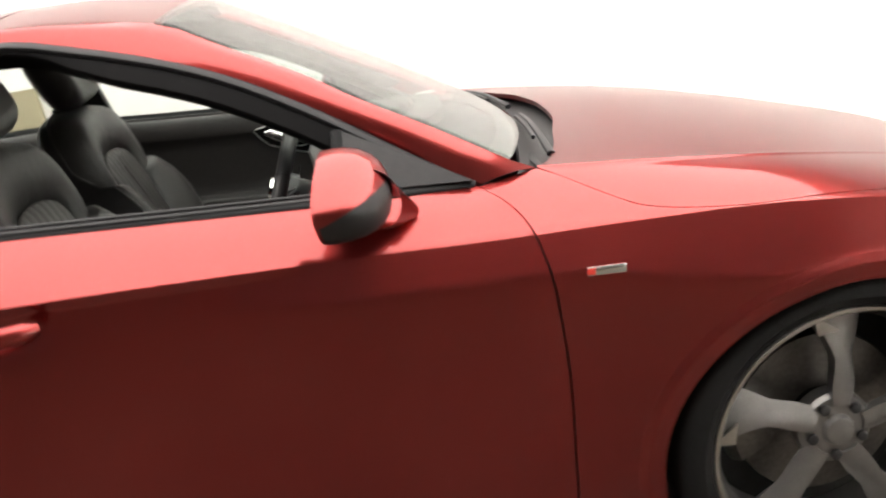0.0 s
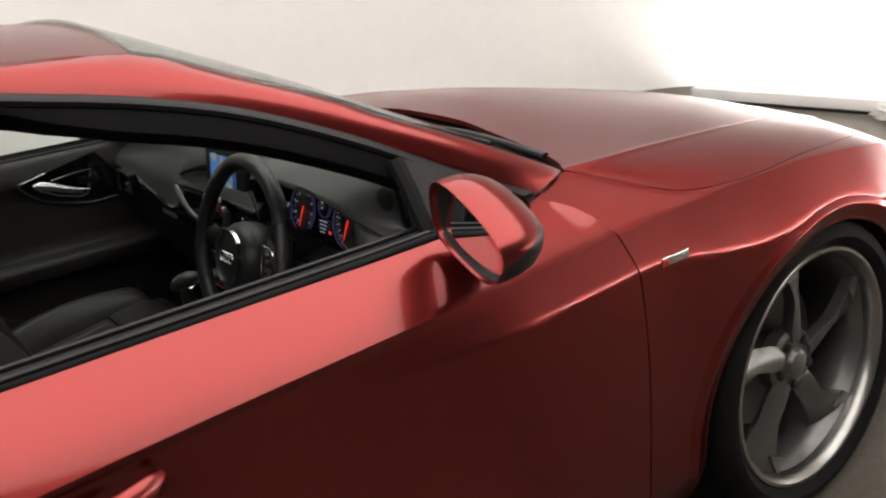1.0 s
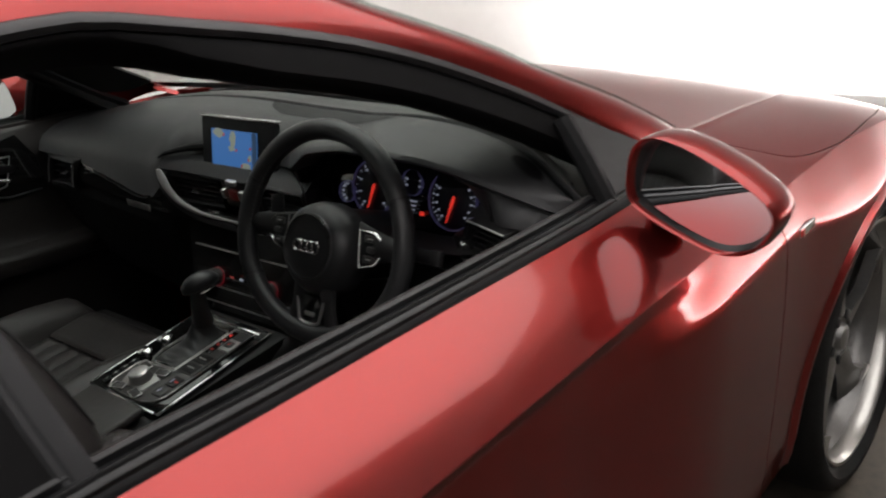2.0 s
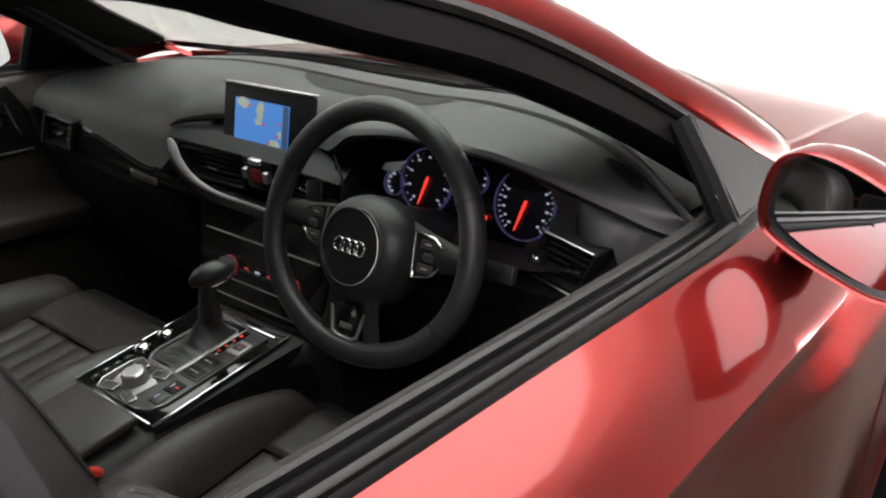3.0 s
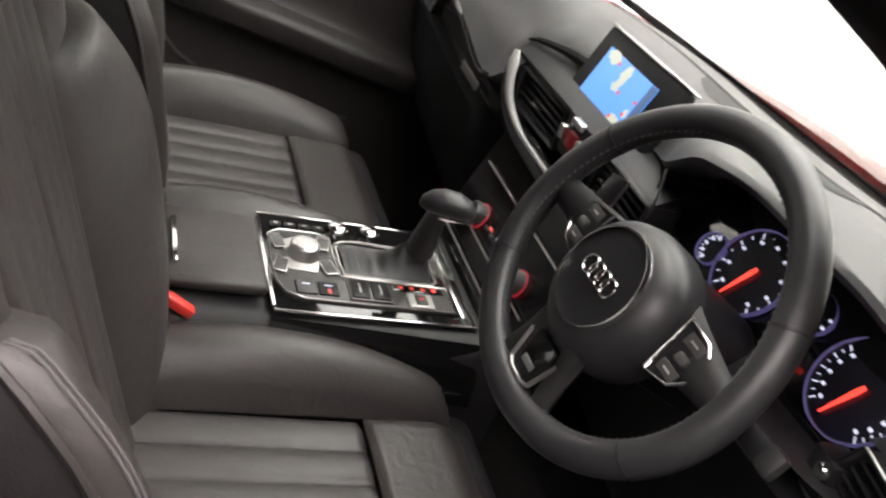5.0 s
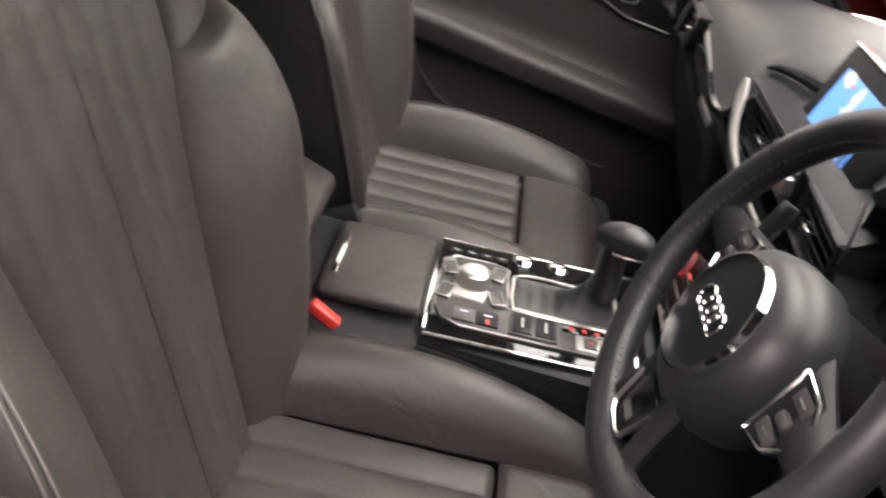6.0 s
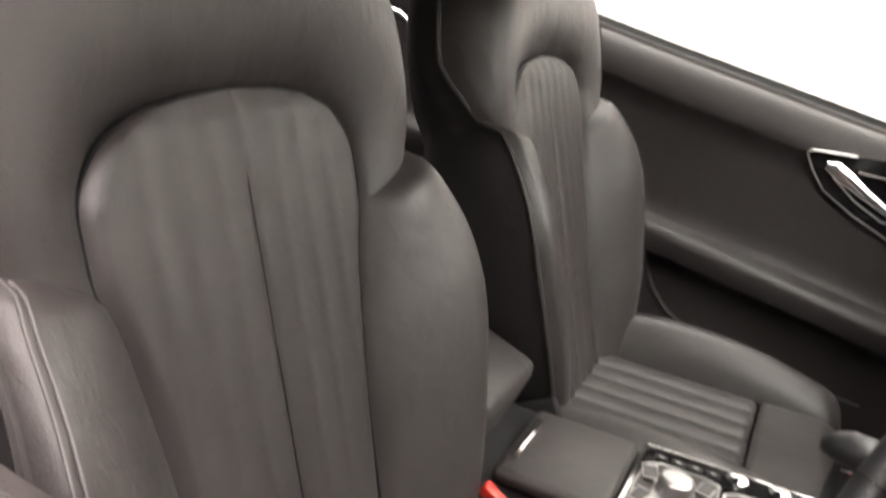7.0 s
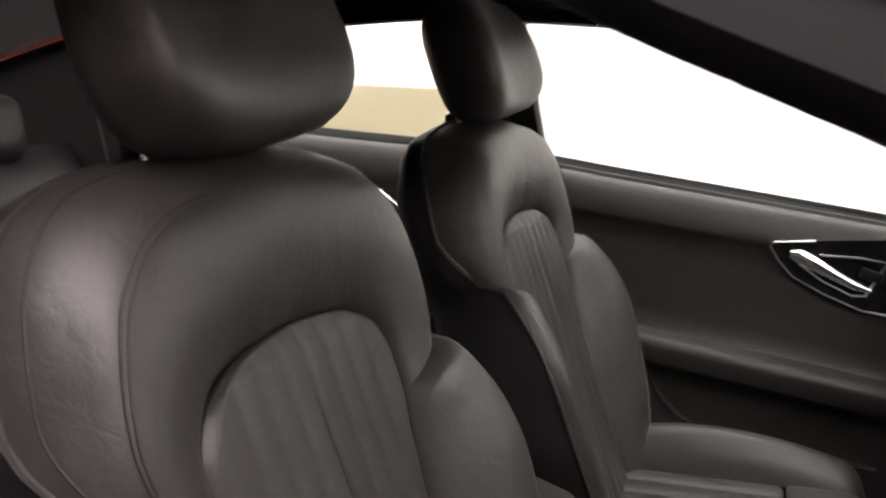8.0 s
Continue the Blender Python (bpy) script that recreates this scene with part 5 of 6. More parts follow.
for z_, x_ in ((0.80, -0.912), (0.73, -0.94), (0.70, -0.95)):
    part("stack_line", tube([(x_ - 0.004, y, z_) for y in (-0.15, 0.0, 0.15)], 0.0015, 6), ALU, stack)


# ---- steering wheel ----
def on_wheel(bm):
    return moved(bm, SW)


def rim_path(n=72):
    pts = []
    for k in range(n):
        a = 2 * math.pi * k / n
        x, y = 0.176 * math.cos(a), 0.172 * math.sin(a) + 0.008
        y = y * 0.85 if y < 0 else y
        pts.append((x, y, 0.0))
    return pts


steer = part("steering_wheel", on_wheel(tube(rim_path(), 0.0165, 14, closed=True, flat=0.95)), WHEEL_LEATHER, car, "black leather flat-bottomed steering wheel with silver trim")
for a_ in (28, 152, 212, 328):
    p_ = rim_path(360)[a_]
    q_ = Vector(p_)
    t_ = Vector((-q_.y, q_.x, 0)).normalized() * 0.0012
    part("rim_seam", on_wheel(tube([q_ - t_, q_ + t_], 0.0170, 16)), BLACK, steer)


def airbag():
    rows = []
    for r, z in ((0.0, 0.024), (0.3, 0.0238), (0.6, 0.022), (0.82, 0.016), (0.95, 0.004), (1.0, -0.012), (0.98, -0.035)):
        row = []
        for k in range(48):
            a = 2 * math.pi * k / 48
            c, s = math.cos(a), math.sin(a)
            w = 0.078 * (1 + 0.06 * max(0, -s) * abs(c))
            row.append((r * w * c, r * (0.068 if s > 0 else 0.080) * s, z))
        rows.append(row)
    return sheet(rows, closed_v=True)


part("airbag_cover", on_wheel(airbag()), WHEEL_LEATHER, steer, "black domed hub cover")
part("hub_ring", on_wheel(lathe([(0.0488, 0.0220), (0.0492, 0.0270), (0.0508, 0.0270), (0.0514, 0.0195)], 56)), CHROME, steer, "thin chrome ring")
part("hub_disc", on_wheel(lathe([(0.0, 0.0255), (0.03, 0.0252), (0.0482, 0.0240)], 48)), SATIN, steer)
for k_ in range(4):
    part("emblem_ring", on_wheel(tube([(-0.0186 + 0.0124 * k_ + 0.0090 * math.cos(a), 0.0090 * math.sin(a), 0.0268) for a in spread(0, 2 * math.pi, 25)[:-1]], 0.0014, 6, closed=True)), CHROME, steer)


def spoke_arm(side):
    rows = []
    for s in spread(0, 1, 8):
        x = lerp(0.05, 0.170, s) * side
        yc = lerp(0.012, 0.016, s)
        h = lerp(0.036, 0.014, s ** 0.8)
        z = lerp(-0.030, -0.006, s)
        rows.append([(x, yc + h * math.cos(a), z + (0.012 if math.sin(a) > 0 else 0.016) * math.sin(a)) for a in spread(0, 2 * math.pi, 13)[:-1]])
    return sheet(rows, closed_v=True)


for sd_ in (1, -1):
    arm = part("spoke", on_wheel(spoke_arm(sd_)), BLACK, steer)
    o_ = [(0.080 * sd_, 0.038), (0.110 * sd_, 0.035), (0.127 * sd_, 0.023), (0.126 * sd_, 0.004), (0.112 * sd_, -0.012), (0.084 * sd_, -0.020)]
    pad_ = pose(0, 0, 0.001, 0, 2 * sd_, 0)
    part("switch_pad", on_wheel(moved(plate(o_, 0.008, 0.001), pad_ @ pose(0, 0, -0.0045))), SATIN, arm)
    part("switch_frame", on_wheel(moved(tube([(x, y, -0.004) for x, y in o_], 0.0019, 6, closed=True), pad_)), CHROME, arm, "bright switch surround")
    part("scroll_roller", on_wheel(moved(rbox(0.016, 0.010, 0.007, 0.003, (0.105 * sd_, 0.010, -0.003)), pad_)), PANEL_GREY, arm)
    for k_ in range(2):
        part("switch_key", on_wheel(moved(rbox(0.024, 0.011, 0.003, 0.001, (0.102 * sd_, 0.026 - 0.031 * k_, -0.0042)), pad_)), PANEL_GREY, arm)
        part("switch_mark", on_wheel(moved(rbox(0.010, 0.0018, 0.0006, 0, (0.102 * sd_, 0.026 - 0.031 * k_, -0.0025)), pad_)), ALU, arm, smooth=0)
for sd_ in (1, -1):
    part("lower_spoke", on_wheel(tube([(0.028 * sd_, -0.06, 0.0), (0.034 * sd_, -0.095, -0.002), (0.046 * sd_, -0.138, -0.004)], [0.016, 0.013, 0.012], 10, flat=0.7)), BLACK, steer)
low_ = [(-0.030, -0.084), (-0.022, -0.118), (-0.012, -0.123), (0.012, -0.123), (0.022, -0.118), (0.030, -0.084)]
ins = part("lower_insert", on_wheel(moved(plate([(-0.028, -0.078)] + low_ + [(0.028, -0.078)], 0.008, 0.001), pose(0, 0, 0.006))), GLOSS, steer)
part("lower_trim", on_wheel(tube([(x, y, 0.007) for x, y in low_], 0.0025, 6)), ALU, ins)
part("insert_mark", on_wheel(rbox(0.022, 0.007, 0.0008, 0.0003, (0, -0.107, 0.0068))), ALU, ins)
part("steering_column", on_wheel(join(lathe([(0.0, -0.16), (0.055, -0.16), (0.06, -0.03), (0.045, -0.02)], 28), rbox(0.09, 0.07, 0.12, 0.02, (0, -0.02, -0.10)))), BLACK, car)
stalk = part("indicator_stalk", on_wheel(tube([(0.04, 0.005, -0.055), (0.12, 0.01, -0.05), (0.165, 0.012, -0.045), (0.205, 0.014, -0.04)], [0.008, 0.008, 0.012, 0.012], 10, flat=0.7)), SATIN, car, "black stalk behind the steering wheel")
part("stalk_end", on_wheel(rbox(0.02, 0.024, 0.012, 0.004, (0.205, 0.014, -0.038))), BLACK, stalk)
part("indicator_stalk", on_wheel(tube([(-0.04, 0.005, -0.055), (-0.12, 0.01, -0.05), (-0.19, 0.014, -0.045)], [0.008, 0.008, 0.011], 10, flat=0.7)), SATIN, car, "black stalk behind the steering wheel")
for sd_ in (1, -1):
    part("shift_paddle", on_wheel(rbox(0.03, 0.07, 0.005, 0.002, (0.135 * sd_, 0.03, -0.03), (0, 0, -12 * sd_))), SATIN, steer)


def stitching():
    """Small slanted stitches round the inner side of the rim."""
    path = rim_path(120)
    bms = []
    for k in range(120):
        a, b = Vector(path[k]), Vector(path[(k + 1) % 120])
        c = (a + b) / 2
        inw = -c.normalized()
        p = c + inw * 0.0150 + Vector((0, 0, 0.0065))
        d = (b - a).normalized() * 0.0022
        bms.append(tube([p - d - inw * 0.0012, p + d + inw * 0.0012], 0.0007, 5))
    return join(*bms)


part("rim_stitching", on_wheel(stitching()), THREAD, steer, "grey stitching inside the rim")


# ---- centre console ----
CP = Matrix.Translation((-1.105, 0, 0.665)) @ pose(0, 0, 0, 0, -4.6, 0)     # console top; x forward, y to the passenger


def cbox(sx, sy, sz, r, x, y, z=0.0):
    return moved(rbox(sx, sy, sz, r, (x, y, z)), CP)


def console_body():
    rows = []
    for x, w, z in ((-1.75, 0.105, 0.63), (-1.50, 0.11, 0.64), (-1.30, 0.112, 0.643), (-1.235, 0.112, 0.648), (-1.1, 0.118, 0.66), (-0.97, 0.135, 0.672), (-0.92, 0.15, 0.68)):
        rows.append([(x, -w - 0.03, 0.3), (x, -w - 0.022, z - 0.08), (x, -w - 0.012, z - 0.02), (x, -w, z - 0.004), (x, -w + 0.012, z), (x, w - 0.012, z), (x, w, z - 0.004), (x, w + 0.012, z - 0.02), (x, w + 0.022, z - 0.08), (x, w + 0.03, 0.3)])
    return sheet(rows)


cons = part("centre_console", console_body(), BLACK, car, "black centre console with gloss panel and silver trim", 50)
part("console_panel", cbox(0.265, 0.215, 0.006, 0.002, 0.005, 0.0, 0.001), GLOSS, cons, "gloss black panel")
part("cross_trim", cbox(0.006, 0.20, 0.006, 0.002, -0.130, -0.002, 0.003), CHROME, cons)
part("cross_trim", cbox(0.006, 0.17, 0.006, 0.002, 0.122, -0.01, 0.004), CHROME, cons)
for sd_ in (1, -1):
    part("side_trim", cbox(0.27, 0.004, 0.005, 0.0015, 0.005, 0.109 * sd_, 0.002), CHROME, cons)
part("side_line", tube([(-1.22, -0.148, 0.585), (-1.1, -0.152, 0.60), (-0.98, -0.165, 0.612)], 0.0018, 6), CHROME, cons)
PAD = [(-0.121, 0.052), (-0.124, 0.0), (-0.122, -0.052), (-0.112, -0.076), (-0.09, -0.087), (0.02, -0.089), (0.112, -0.089), (0.112, -0.036), (0.0, -0.034), (-0.034, -0.032), (-0.037, 0.02), (-0.037, 0.056), (-0.055, 0.064), (-0.105, 0.064)]
part("control_pad", moved(plate(PAD, 0.006, 0.0015), CP @ pose(0, 0, 0.0085)), PANEL_GREY, cons, "grey control panel round the rotary dial")
part("pad_line", moved(tube([(x, y, 0.0085) for x, y in PAD], 0.0009, 5, closed=True), CP), ALU, cons)
part("dial_plate", moved(plate([(-0.104, -0.030), (-0.066, -0.034), (-0.060, -0.012), (-0.060, 0.016), (-0.064, 0.040), (-0.086, 0.046), (-0.104, 0.036)], 0.004, 0.0015), CP @ pose(0, 0, 0.0115)), SILVER, cons, "silver plate under the rotary dial")
kn_ = part("rotary_dial", moved(lathe([(0.0, 0.019), (0.015, 0.019), (0.0185, 0.017), (0.020, 0.014), (0.0195, 0.004), (0.022, 0.0)], 32), CP @ pose(-0.081, 0.004, 0.0115)), ALU, cons, "silver rotary control dial")
part("dial_cap", moved(lathe([(0.0, 0.0202), (0.012, 0.0198), (0.0155, 0.0188)], 24), CP @ pose(-0.081, 0.004, 0.0115)), SILVER, kn_)
for x_, y_, r_ in ((-0.112, 0.030, 14), (-0.113, -0.024, -14), (-0.050, 0.034, -14), (-0.050, -0.020, 14)):
    mk_ = part("menu_key", moved(rbox(0.017, 0.030, 0.005, 0.002), CP @ pose(x_, y_, 0.0100, 0, 0, r_)), PANEL_GREY, cons)
    part("key_edge", moved(tube([(a * 0.0085, b * 0.015, 0.0022) for a, b in ((-1, -1), (-1, 0), (-1, 1), (1, 1), (1, 0), (1, -1))], 0.0008, 5, closed=True), CP @ pose(x_, y_, 0.0100, 0, 0, r_)), ALU, mk_)
for k_ in range(2):
    part("console_key", cbox(0.026, 0.026, 0.004, 0.0015, -0.086 + 0.029 * k_, -0.066, 0.0095), SATIN if k_ else PANEL_GREY, cons)
    part("key_mark", cbox(0.010, 0.0025, 0.0006, 0, -0.086 + 0.029 * k_, -0.061, 0.0117), TICK, cons, smooth=0)
part("key_mark", cbox(0.004, 0.009, 0.0006, 0, -0.057, -0.073, 0.0117), PIN, cons, smooth=0)
for k_ in range(4):
    part("console_key", cbox(0.015, 0.011, 0.004, 0.0015, -0.108 + 0.02 * k_, 0.0785, 0.007), SATIN, cons)
    part("key_mark", cbox(0.006, 0.002, 0.0006, 0, -0.108 + 0.02 * k_, 0.0785, 0.0092), ALU, cons, smooth=0)
for x_ in (-0.02, 0.027):
    part("console_knob", moved(lathe([(0.0, 0.013), (0.008, 0.0128), (0.013, 0.0108), (0.0150, 0.008), (0.0145, 0.006), (0.010, 0.004), (0.010, 0.0)], 24), CP @ pose(x_, 0.081, 0.004)), CHROME, cons, "small round silver knob")
tg_ = part("toggle_block", cbox(0.058, 0.045, 0.005, 0.002, -0.002, -0.0615, 0.0090), PANEL_GREY, cons)
for k_ in range(2):
    part("toggle_key", cbox(0.024, 0.038, 0.004, 0.002, -0.016 + 0.028 * k_, -0.0615, 0.0115), SATIN, tg_)
    part("key_mark", cbox(0.0022, 0.02, 0.0006, 0, -0.016 + 0.028 * k_, -0.0615, 0.0138), ALU, tg_, smooth=0)
st_ = part("start_key", cbox(0.034, 0.030, 0.005, 0.002, 0.066, -0.073, 0.0095), SILVER, cons, "silver start button block")
part("start_cap", cbox(0.016, 0.020, 0.003, 0.001, 0.066, -0.073, 0.0125), PANEL_GREY, st_)
part("key_mark", cbox(0.006, 0.003, 0.0006, 0, 0.066, -0.073, 0.0142), PIN, st_, smooth=0)
part("gear_strip", cbox(0.072, 0.014, 0.003, 0.001, 0.068, -0.0465, 0.0085), GLOSS, cons, "black strip with lit gear positions")
for k_ in range(4):
    part("gear_letter_mark", cbox(0.005, 0.006, 0.0006, 0, 0.044 + 0.0155 * k_, -0.0465, 0.0103), PIN if k_ < 3 else NEEDLE, cons, smooth=0)
part("gear_frame", moved(tube([(x, y, 0.006) for x, y in ((-0.028, -0.026), (0.02, -0.028), (0.095, -0.028), (0.102, -0.02), (0.102, 0.045), (0.095, 0.052), (0.0, 0.056), (-0.02, 0.052), (-0.030, 0.044), (-0.031, 0.0))], 0.0024, 6, closed=True), CP), ALU, cons)
part("side_panel", sheet([[(x, -w - 0.0005 * k, z) for k, (w, z) in enumerate(((lerp(0.1125, 0.133, u), lerp(0.652, 0.672, u) - 0.002), (lerp(0.126, 0.148, u), lerp(0.63, 0.65, u) - 0.012), (lerp(0.138, 0.160, u), lerp(0.565, 0.59, u))))] for u, x in ((0.0, -1.236), (0.35, -1.15), (0.7, -1.06), (1.0, -0.96))], 0.003, push=(0, -1, 0)), GLOSS, cons, "gloss black side of the console")


def gear_boot():
    """Folded leather gaiter that lies low behind and rises to the lever in front."""
    rows = []
    for i in range(43):
        s = i / 42
        x = lerp(-0.026, 0.098, s)
        rise = 0.060 * max(0, (s - 0.25) / 0.55) ** 1.6 if s < 0.8 else 0.060 * (1 - ((s - 0.8) / 0.2) ** 1.5)
        fold = 0.0016 * math.sin(s * 7 * 2 * math.pi) * (1 - s * 0.6)
        half = 0.040 * (1 - 0.25 * max(0, s - 0.3))
        row = []
        for t in spread(-1, 1, 17):
            narrow = lerp(1.0, 0.42, min(1, rise / 0.06) * (1 - abs(t) ** 3))
            row.append((x, 0.012 + half * t * (narrow if abs(t) < 1 else 1), 0.004 + (rise + 0.004) * max(0, 1 - abs(t) ** 1.6) + fold * (1 - abs(t))))
        rows.append(row)
    return moved(sheet(rows), CP)


gl = part("gear_lever", gear_boot(), WHEEL_LEATHER, cons, "black leather gear lever gaiter and grip")


def gear_grip():
    pts = [(0.044, -0.020, 0.124), (0.047, -0.022, 0.129), (0.055, -0.026, 0.134), (0.067, -0.032, 0.138), (0.082, -0.038, 0.139), (0.096, -0.043, 0.136), (0.104, -0.046, 0.132), (0.107, -0.047, 0.130)]
    return moved(tube(pts, [0.004, 0.010, 0.0145, 0.017, 0.017, 0.014, 0.008, 0.003], 16, flat=1.15, up=(0, 1, 0)), CP)


part("gear_grip", gear_grip(), WHEEL_LEATHER, gl)
part("gear_neck", moved(tube([(0.074, 0.004, 0.040), (0.072, -0.008, 0.08), (0.070, -0.020, 0.11), (0.070, -0.030, 0.130)], [0.020, 0.0165, 0.014, 0.0135], 12), CP), WHEEL_LEATHER, gl)
part("grip_trim", moved(tube([(0.104, -0.054, 0.126), (0.090, -0.056, 0.125), (0.074, -0.052, 0.123), (0.062, -0.045, 0.121)], 0.0018, 6), CP), CHROME, gl)
arm_ = part("armrest_lid", rbox(0.125, 0.165, 0.018, 0.008, (-1.303, -0.006, 0.660), (0, -4, 0), 3), LEATHER, cons, "grey leather lid on the console")
part("lid_handle", rbox(0.007, 0.098, 0.006, 0.002, (-1.352, -0.012, 0.669), (0, -4, 0)), CHROME, arm_)
part("centre_armrest", rbox(0.40, 0.20, 0.10, 0.016, (-1.592, 0.004, 0.717), (0, 16, 0), 3), LEATHER, cons, "grey leather centre armrest")
both("belt_buckle", lambda: join(rbox(0.07, 0.018, 0.028, 0.005, (-1.385, -0.14, 0.622), (0, -32, 0)),), BLACK, "seat belt buckle")
part("buckle_key", rbox(0.040, 0.016, 0.013, 0.003, (-1.345, -0.118, 0.650), (0, 28, 0)), RED_PLASTIC, car, "red seat belt release key")


# ---- seats ----
# half outline of the back: share, inner seam (across, up), outer edge (across, up), padding
BACK_S = (0, 0.15, 0.3, 0.42, 0.455, 0.47, 0.485, 0.53, 0.65, 0.8, 1.0)
B_CA = knot(BACK_S, (0.112, 0.118, 0.129, 0.148, 0.158, 0.161, 0.162, 0.162, 0.140, 0.084, 0.0))
B_CB = knot(BACK_S, (0.0, 0.112, 0.245, 0.35, 0.379, 0.391, 0.404, 0.432, 0.473, 0.496, 0.503))
B_OA = knot(BACK_S, (0.190, 0.244, 0.274, 0.258, 0.247, 0.243, 0.257, 0.268, 0.254, 0.185, 0.0))
B_OB = knot(BACK_S, (-0.03, 0.132, 0.285, 0.395, 0.42, 0.43, 0.445, 0.492, 0.58, 0.652, 0.678))
B_H = knot(BACK_S, (0.030, 0.062, 0.072, 0.052, 0.040, 0.012, 0.020, 0.024, 0.032, 0.036, 0.036))


def pad_k(t, q):
    """Swell of the padding from its inner seam (0) to the piping (1): rounded on the shoulders, highest at the piping on the bolsters."""
    a = math.sin(math.pi * min(1, t) ** 0.85 * 0.80)
    b = math.sin(math.pi / 2 * min(1, t ** 0.9 * 1.12)) * (1 - 0.14 * max(0, (t - 0.85) / 0.15) ** 2)
    w = min(1, max(0, (0.50 - q) / 0.14))
    return lerp(a, b, w * w * (3 - 2 * w))


def pad_z(t, q):
    """Height of the padding; past the shoulder's seam it rolls back to the side."""
    w = smooth_step((q - 0.44) / 0.12)
    return B_H(q) * pad_k(t, q) - w * 0.050 * max(0, (t - 0.72) / 0.28) ** 1.5


def ring_rows(a0, a1, n, ts):
    rows = []
    for s in spread(a0, a1, n):
        q = 1 - abs(s)
        sg = -1 if s < 0 else 1
        ca, cb, oa, ob = B_CA(q), B_CB(q), B_OA(q), B_OB(q)
        row = []
        for t in ts:
            row.append((sg * lerp(ca, oa, t) if q < 1 else 0.0, lerp(cb, ob, t), pad_z(t, q) - 0.012 * (t >= 0.97) - 0.008 * max(0, 1 - t / 0.06)))
        rows.append(row)
    return rows


def seat(cy, fwd):
    """A front seat. Local: across, up along the back, out of its face."""
    B = Matrix(((0, -0.375, 0.927, -1.380 + fwd), (1, 0, 0, cy), (0, 0.927, 0.375, 0.570), (0, 0, 0, 1)))
    ts = [0, 0.03, 0.07, 0.14, 0.22, 0.32, 0.42, 0.52, 0.62, 0.72, 0.82, 0.9, 0.96, 1.0]
    # back shell with sides
    rows = []
    for s in spread(-1, 1, 81):
        q = 1 - abs(s)
        sg = -1 if s < 0 else 1
        oa, ob = B_OA(q), B_OB(q)
        f = pad_z(1.0, q) - 0.012
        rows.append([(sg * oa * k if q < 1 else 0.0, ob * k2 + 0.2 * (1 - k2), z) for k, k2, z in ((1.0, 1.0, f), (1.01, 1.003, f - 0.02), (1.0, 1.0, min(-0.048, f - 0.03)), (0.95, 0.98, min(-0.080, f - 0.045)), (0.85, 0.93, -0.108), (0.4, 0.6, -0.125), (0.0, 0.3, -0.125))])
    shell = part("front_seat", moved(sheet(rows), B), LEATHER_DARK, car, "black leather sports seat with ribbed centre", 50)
    # upper panel and bolsters
    part("shoulder_panel", moved(sheet(ring_rows(-0.535, 0.535, 61, ts)), B), LEATHER, shell, smooth=60)
    part("back_bolster", moved(sheet(ring_rows(-1, -0.53, 30, ts)), B), LEATHER, shell, smooth=60)
    part("back_bolster", moved(sheet(ring_rows(0.53, 1, 30, ts)), B), LEATHER, shell, smooth=60)

    def centre():
        rows = []
        for q in [i / 60 for i in range(61)]:
            ca, cb = B_CA(q), B_CB(q)
            row = []
            for u in spread(-1, 1, 65):
                a = u * ca
                edge = min(1, (1 - abs(u)) * max(ca, 0.02) / 0.012)
                rib = 0.0018 * abs(math.sin(math.pi * a / 0.036)) ** 0.6 if abs(a) < 0.126 else 0.0018
                top = min(1, (B_CB(1.0) - cb) / 0.02) if cb > 0.3 else 1
                seam = -0.005 * max(0, 1 - abs(a) / 0.005) * min(1, max(0, 0.45 - cb) / 0.03)
                row.append((a, cb, (0.004 + rib * 1.2 + seam) * min(edge, 1) - 0.006 * (1 - min(edge, top))))
            rows.append(row)
        return rows
    part("back_centre", moved(sheet(centre()), B), LEATHER, shell, smooth=60)
    # black tubes laid in the seams stand in for the shade there
    part("centre_seam_shade", moved(tube([(0.0, b, 0.0012) for b in spread(0.02, 0.475, 30)], 0.0016, 6), B), SOOT, shell)
    edge_q = spread(0, 0.97, 48)
    part("panel_seam_shade", moved(tube([(-B_CA(q), B_CB(q), -0.0025) for q in edge_q] + [(0.0, B_CB(1.0), -0.0025)] + [(B_CA(q), B_CB(q), -0.0025) for q in reversed(edge_q)], 0.0022, 6), B), SOOT, shell, "dark tube for the shade in the seam round the ribbed panel")
    piping = [(sg * B_OA(q) * 1.0, B_OB(q), pad_z(1.0, q) - 0.010) for sg, q in [(-1, k / 40) for k in range(40)] + [(1, 1 - k / 40) for k in range(41)]]
    part("piping", moved(tube(piping, 0.0035, 6), B), LEATHER, shell)
    # double stitch across shoulders
    for off, side in ((0.70, 1 if cy > 0 else -1), (0.735, 1 if cy > 0 else -1), (0.95, 1 if cy > 0 else -1)):
        pts = []
        for s in spread(-0.50, -0.12 if cy < 0 else -0.36, 44):
            q = 1 - abs(s)
            sg = side
            pts.append((sg * lerp(B_CA(q), B_OA(q), off), lerp(B_CB(q), B_OB(q), off), pad_z(off, q) + 0.0005))
        part("seam", moved(tube(pts, 0.0012, 5), B), STITCH, shell)

    # double stitch along the outer bolster
    for off in (0.885, 0.925):
        sg = 1 if cy > 0 else -1
        pts = [(sg * lerp(B_CA(q), B_OA(q), off), lerp(B_CB(q), B_OB(q), off), pad_z(off, q) + 0.0006) for q in spread(0.03, 0.46, 40)]
        part("bolster_seam", moved(tube(pts, 0.0011, 5), B), THREAD, shell)

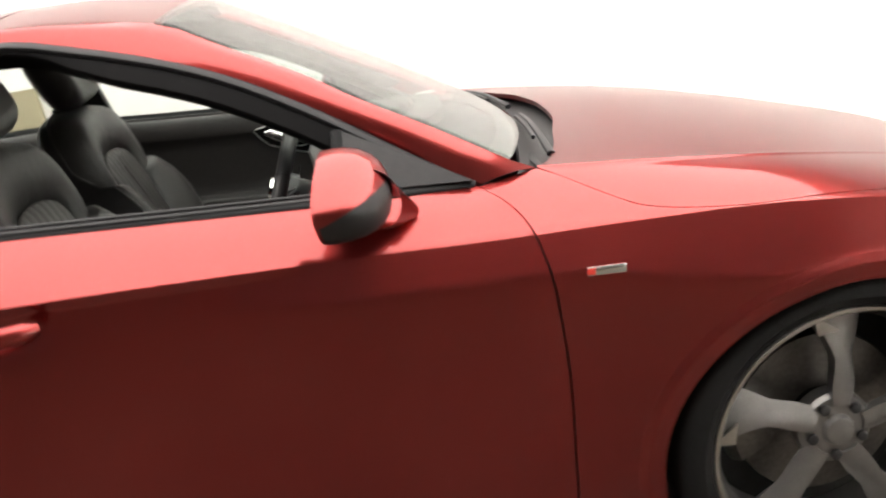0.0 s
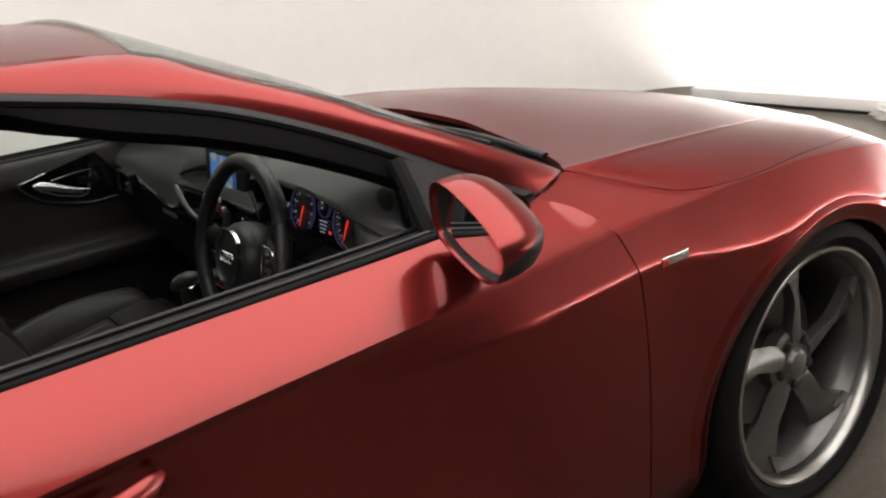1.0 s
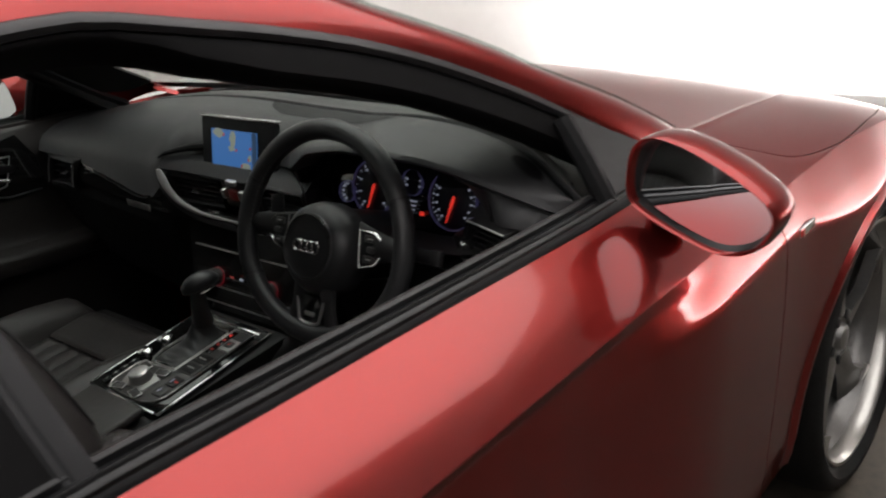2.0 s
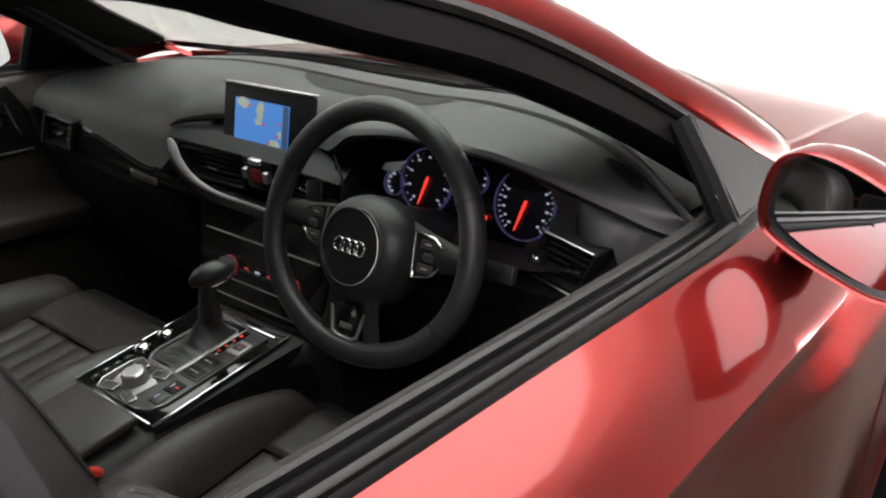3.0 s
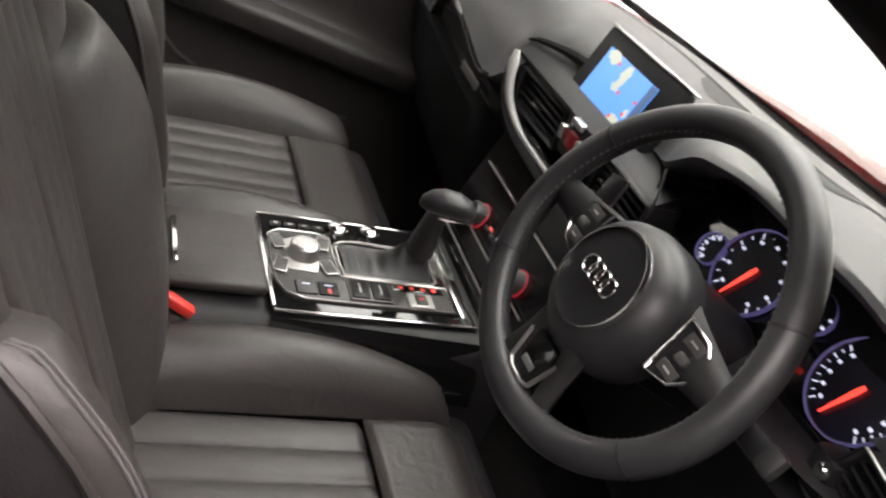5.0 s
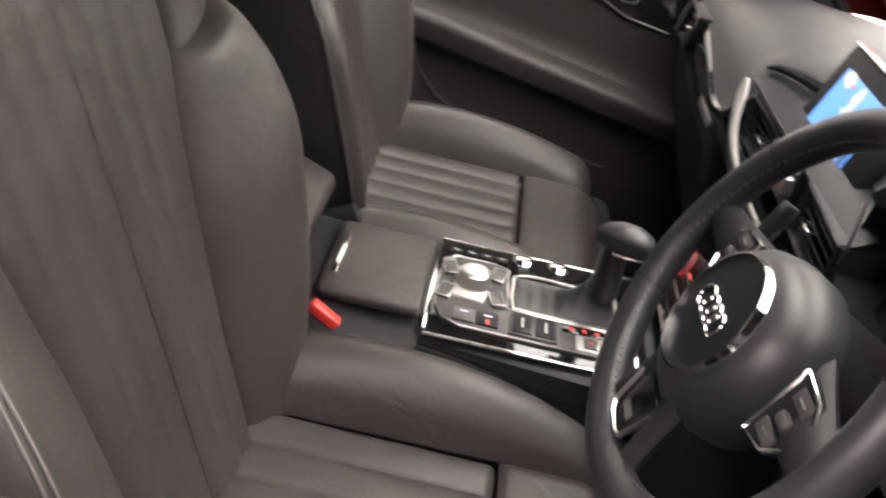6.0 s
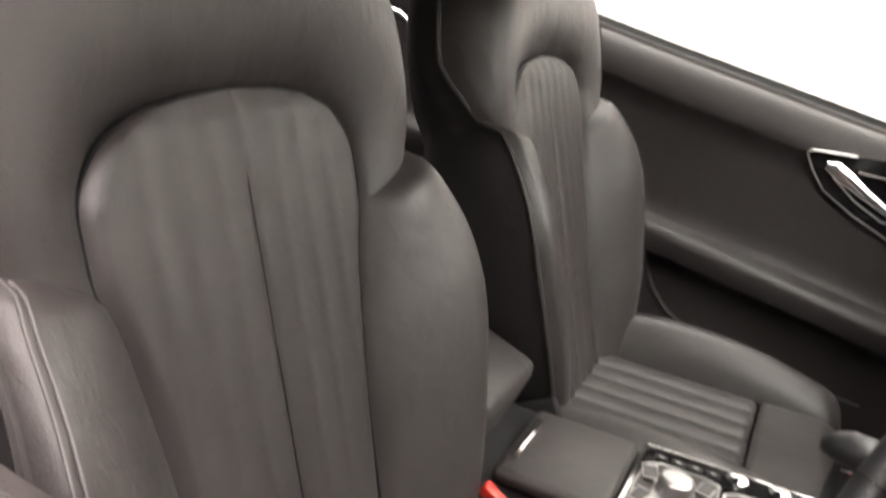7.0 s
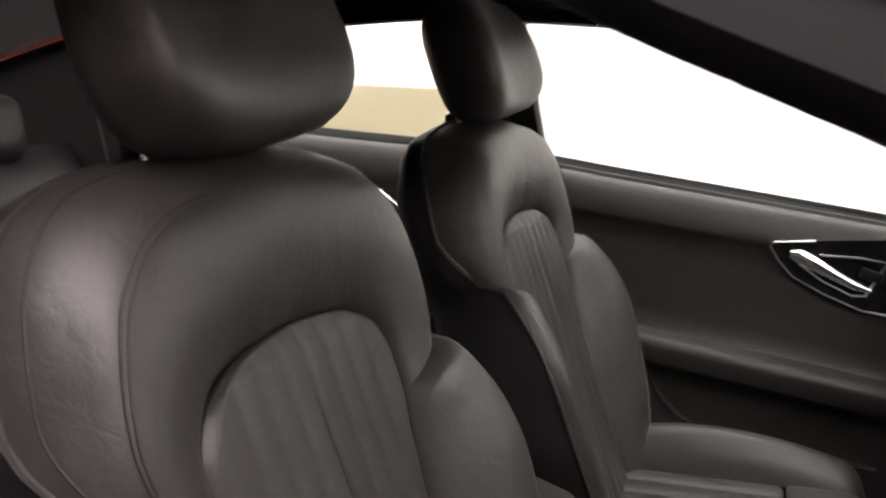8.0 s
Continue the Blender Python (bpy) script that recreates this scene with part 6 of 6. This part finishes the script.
    # head restraint
    def head():
        rows = []
        for v in spread(-1, 1, 23):
            row = []
            e = (1 - abs(v) ** 3.2) ** (1 / 3.2) if abs(v) < 1 else 0.0
            for k in range(40):
                a = 2 * math.pi * k / 40
                c, s = math.cos(a), math.sin(a)
                x = 0.150 * e * math.copysign(abs(c) ** 0.55, c) * (1 - 0.10 * max(0, v))
                z = 0.055 * e * math.copysign(abs(s) ** 0.7, s) - 0.035 * (x / 0.14) ** 2 * (-1)
                row.append((x, 0.752 + 0.10 * v, 0.008 + z - 0.02 * (x / 0.150) ** 2 * (s < 0)))
            rows.append(row)
        return sheet(rows, closed_v=True)
    part("headrest", moved(head(), B), LEATHER, shell, "black leather head restraint on two posts", smooth=60)
    for a in (-0.075, 0.075):
        part("headrest_post", moved(tube([(a, 0.64, -0.03), (a, 0.68, -0.025), (a, 0.73, 0.0)], 0.007, 10), B), CHROME, shell)
        part("post_collar", moved(lathe([(0.008, 0.012), (0.015, 0.010), (0.017, 0.0)], 20, (a, 0.671, -0.028), (-90, 0, 0)), B), BLACK, shell)

    # cushion
    def cz(x, a):
        f = (x + 1.44) / 0.48
        base = 0.572 + 0.030 * f
        drop = -0.05 * max(0, (f - 0.86) / 0.14) ** 2
        return base + drop

    def cushion(u0, u1, x0, x1, nu, nx, kind):
        rows = []
        for x in spread(x0, x1, nx):
            row = []
            for u in spread(u0, u1, nu):
                a = u
                z = cz(x, a)
                e = min(abs(x - x0), abs(x - x1), abs(a - u0), abs(a - u1))
                z -= 0.008 * max(0, 1 - e / 0.009) ** 2
                if kind == "rib":
                    z += 0.0055 * abs(math.sin(math.pi * a / 0.05)) ** 0.6 - 0.0055
                row.append((x, cy + a, z))
            rows.append(row)
        return sheet(rows, 0.02, push=(0, 0, -1))

    def cushion_side(sg):
        rows = []
        for x in spread(-1.47, -0.965, 40):
            f = (x + 1.47) / 0.505
            h = (0.062 * math.sin(math.pi * min(1, (f * 0.9 + 0.12))) ** 0.8 + 0.004) * (1 - max(0, (f - 0.9) / 0.1) ** 2 * 0.6)
            drop = 0.06 * max(0, (f - 0.93) / 0.07) ** 2
            row = []
            inner = lerp(0.150, 0.158, f)
            wide = lerp(0.115, 0.10, f)
            for t in spread(0, 1, 15):
                a = inner + wide * t
                k = math.sin(math.pi * t ** 0.8 * 0.86)
                row.append((x, cy + sg * a, cz(x, a) + h * k - drop - 0.008 * max(0, 1 - t / 0.06) - 0.012 * (t > 0.97)))
            row += [(x, cy + sg * (inner + wide + 0.006), 0.545 - drop * 0.5), (x, cy + sg * (inner + wide), 0.44), (x, cy + sg * (inner + wide - 0.03), 0.36)]
            rows.append(row)
        return sheet(rows)
    part("cushion_centre", cushion(-0.150, 0.150, -1.46, -1.117, 61, 50, "rib"), LEATHER, shell, smooth=60)
    part("thigh_support", cushion(-0.157, 0.157, -1.113, -0.955, 30, 30, ""), LEATHER, shell, smooth=60)
    for sg in (1, -1):
        part("cushion_bolster", cushion_side(sg), LEATHER, shell, smooth=60)
    part("seat_base", join(rbox(0.46, 0.50, 0.15, 0.02, (-1.21, cy, 0.44)), rbox(0.05, 0.42, 0.10, 0.02, (-0.975, cy, 0.52), (0, 20, 0))), BLACK, shell)
    return shell


seat(-0.356, 0.0)
seat(0.376, 0.005)


# rear bench
def bench():
    rows = []
    for y in spread(-0.64, 0.64, 50):
        d = 0.02 * math.cos(y / 0.64 * 2 * math.pi)
        rows.append([(-2.02 + d, y, 0.40), (-2.0 + d, y, 0.56), (-2.05, y, 0.60 - d), (-2.3, y, 0.57 - d), (-2.48, y, 0.57), (-2.53, y, 0.62), (-2.58 - d, y, 0.8), (-2.64 - d, y, 1.0), (-2.70, y, 1.06), (-2.78, y, 1.05), (-2.9, y, 0.98)])
    return sheet(rows)


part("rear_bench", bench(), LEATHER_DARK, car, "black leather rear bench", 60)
part("parcel_shelf", rbox(0.5, 1.2, 0.02, 0.006, (-3.05, 0, 1.0)), CARPET, car)
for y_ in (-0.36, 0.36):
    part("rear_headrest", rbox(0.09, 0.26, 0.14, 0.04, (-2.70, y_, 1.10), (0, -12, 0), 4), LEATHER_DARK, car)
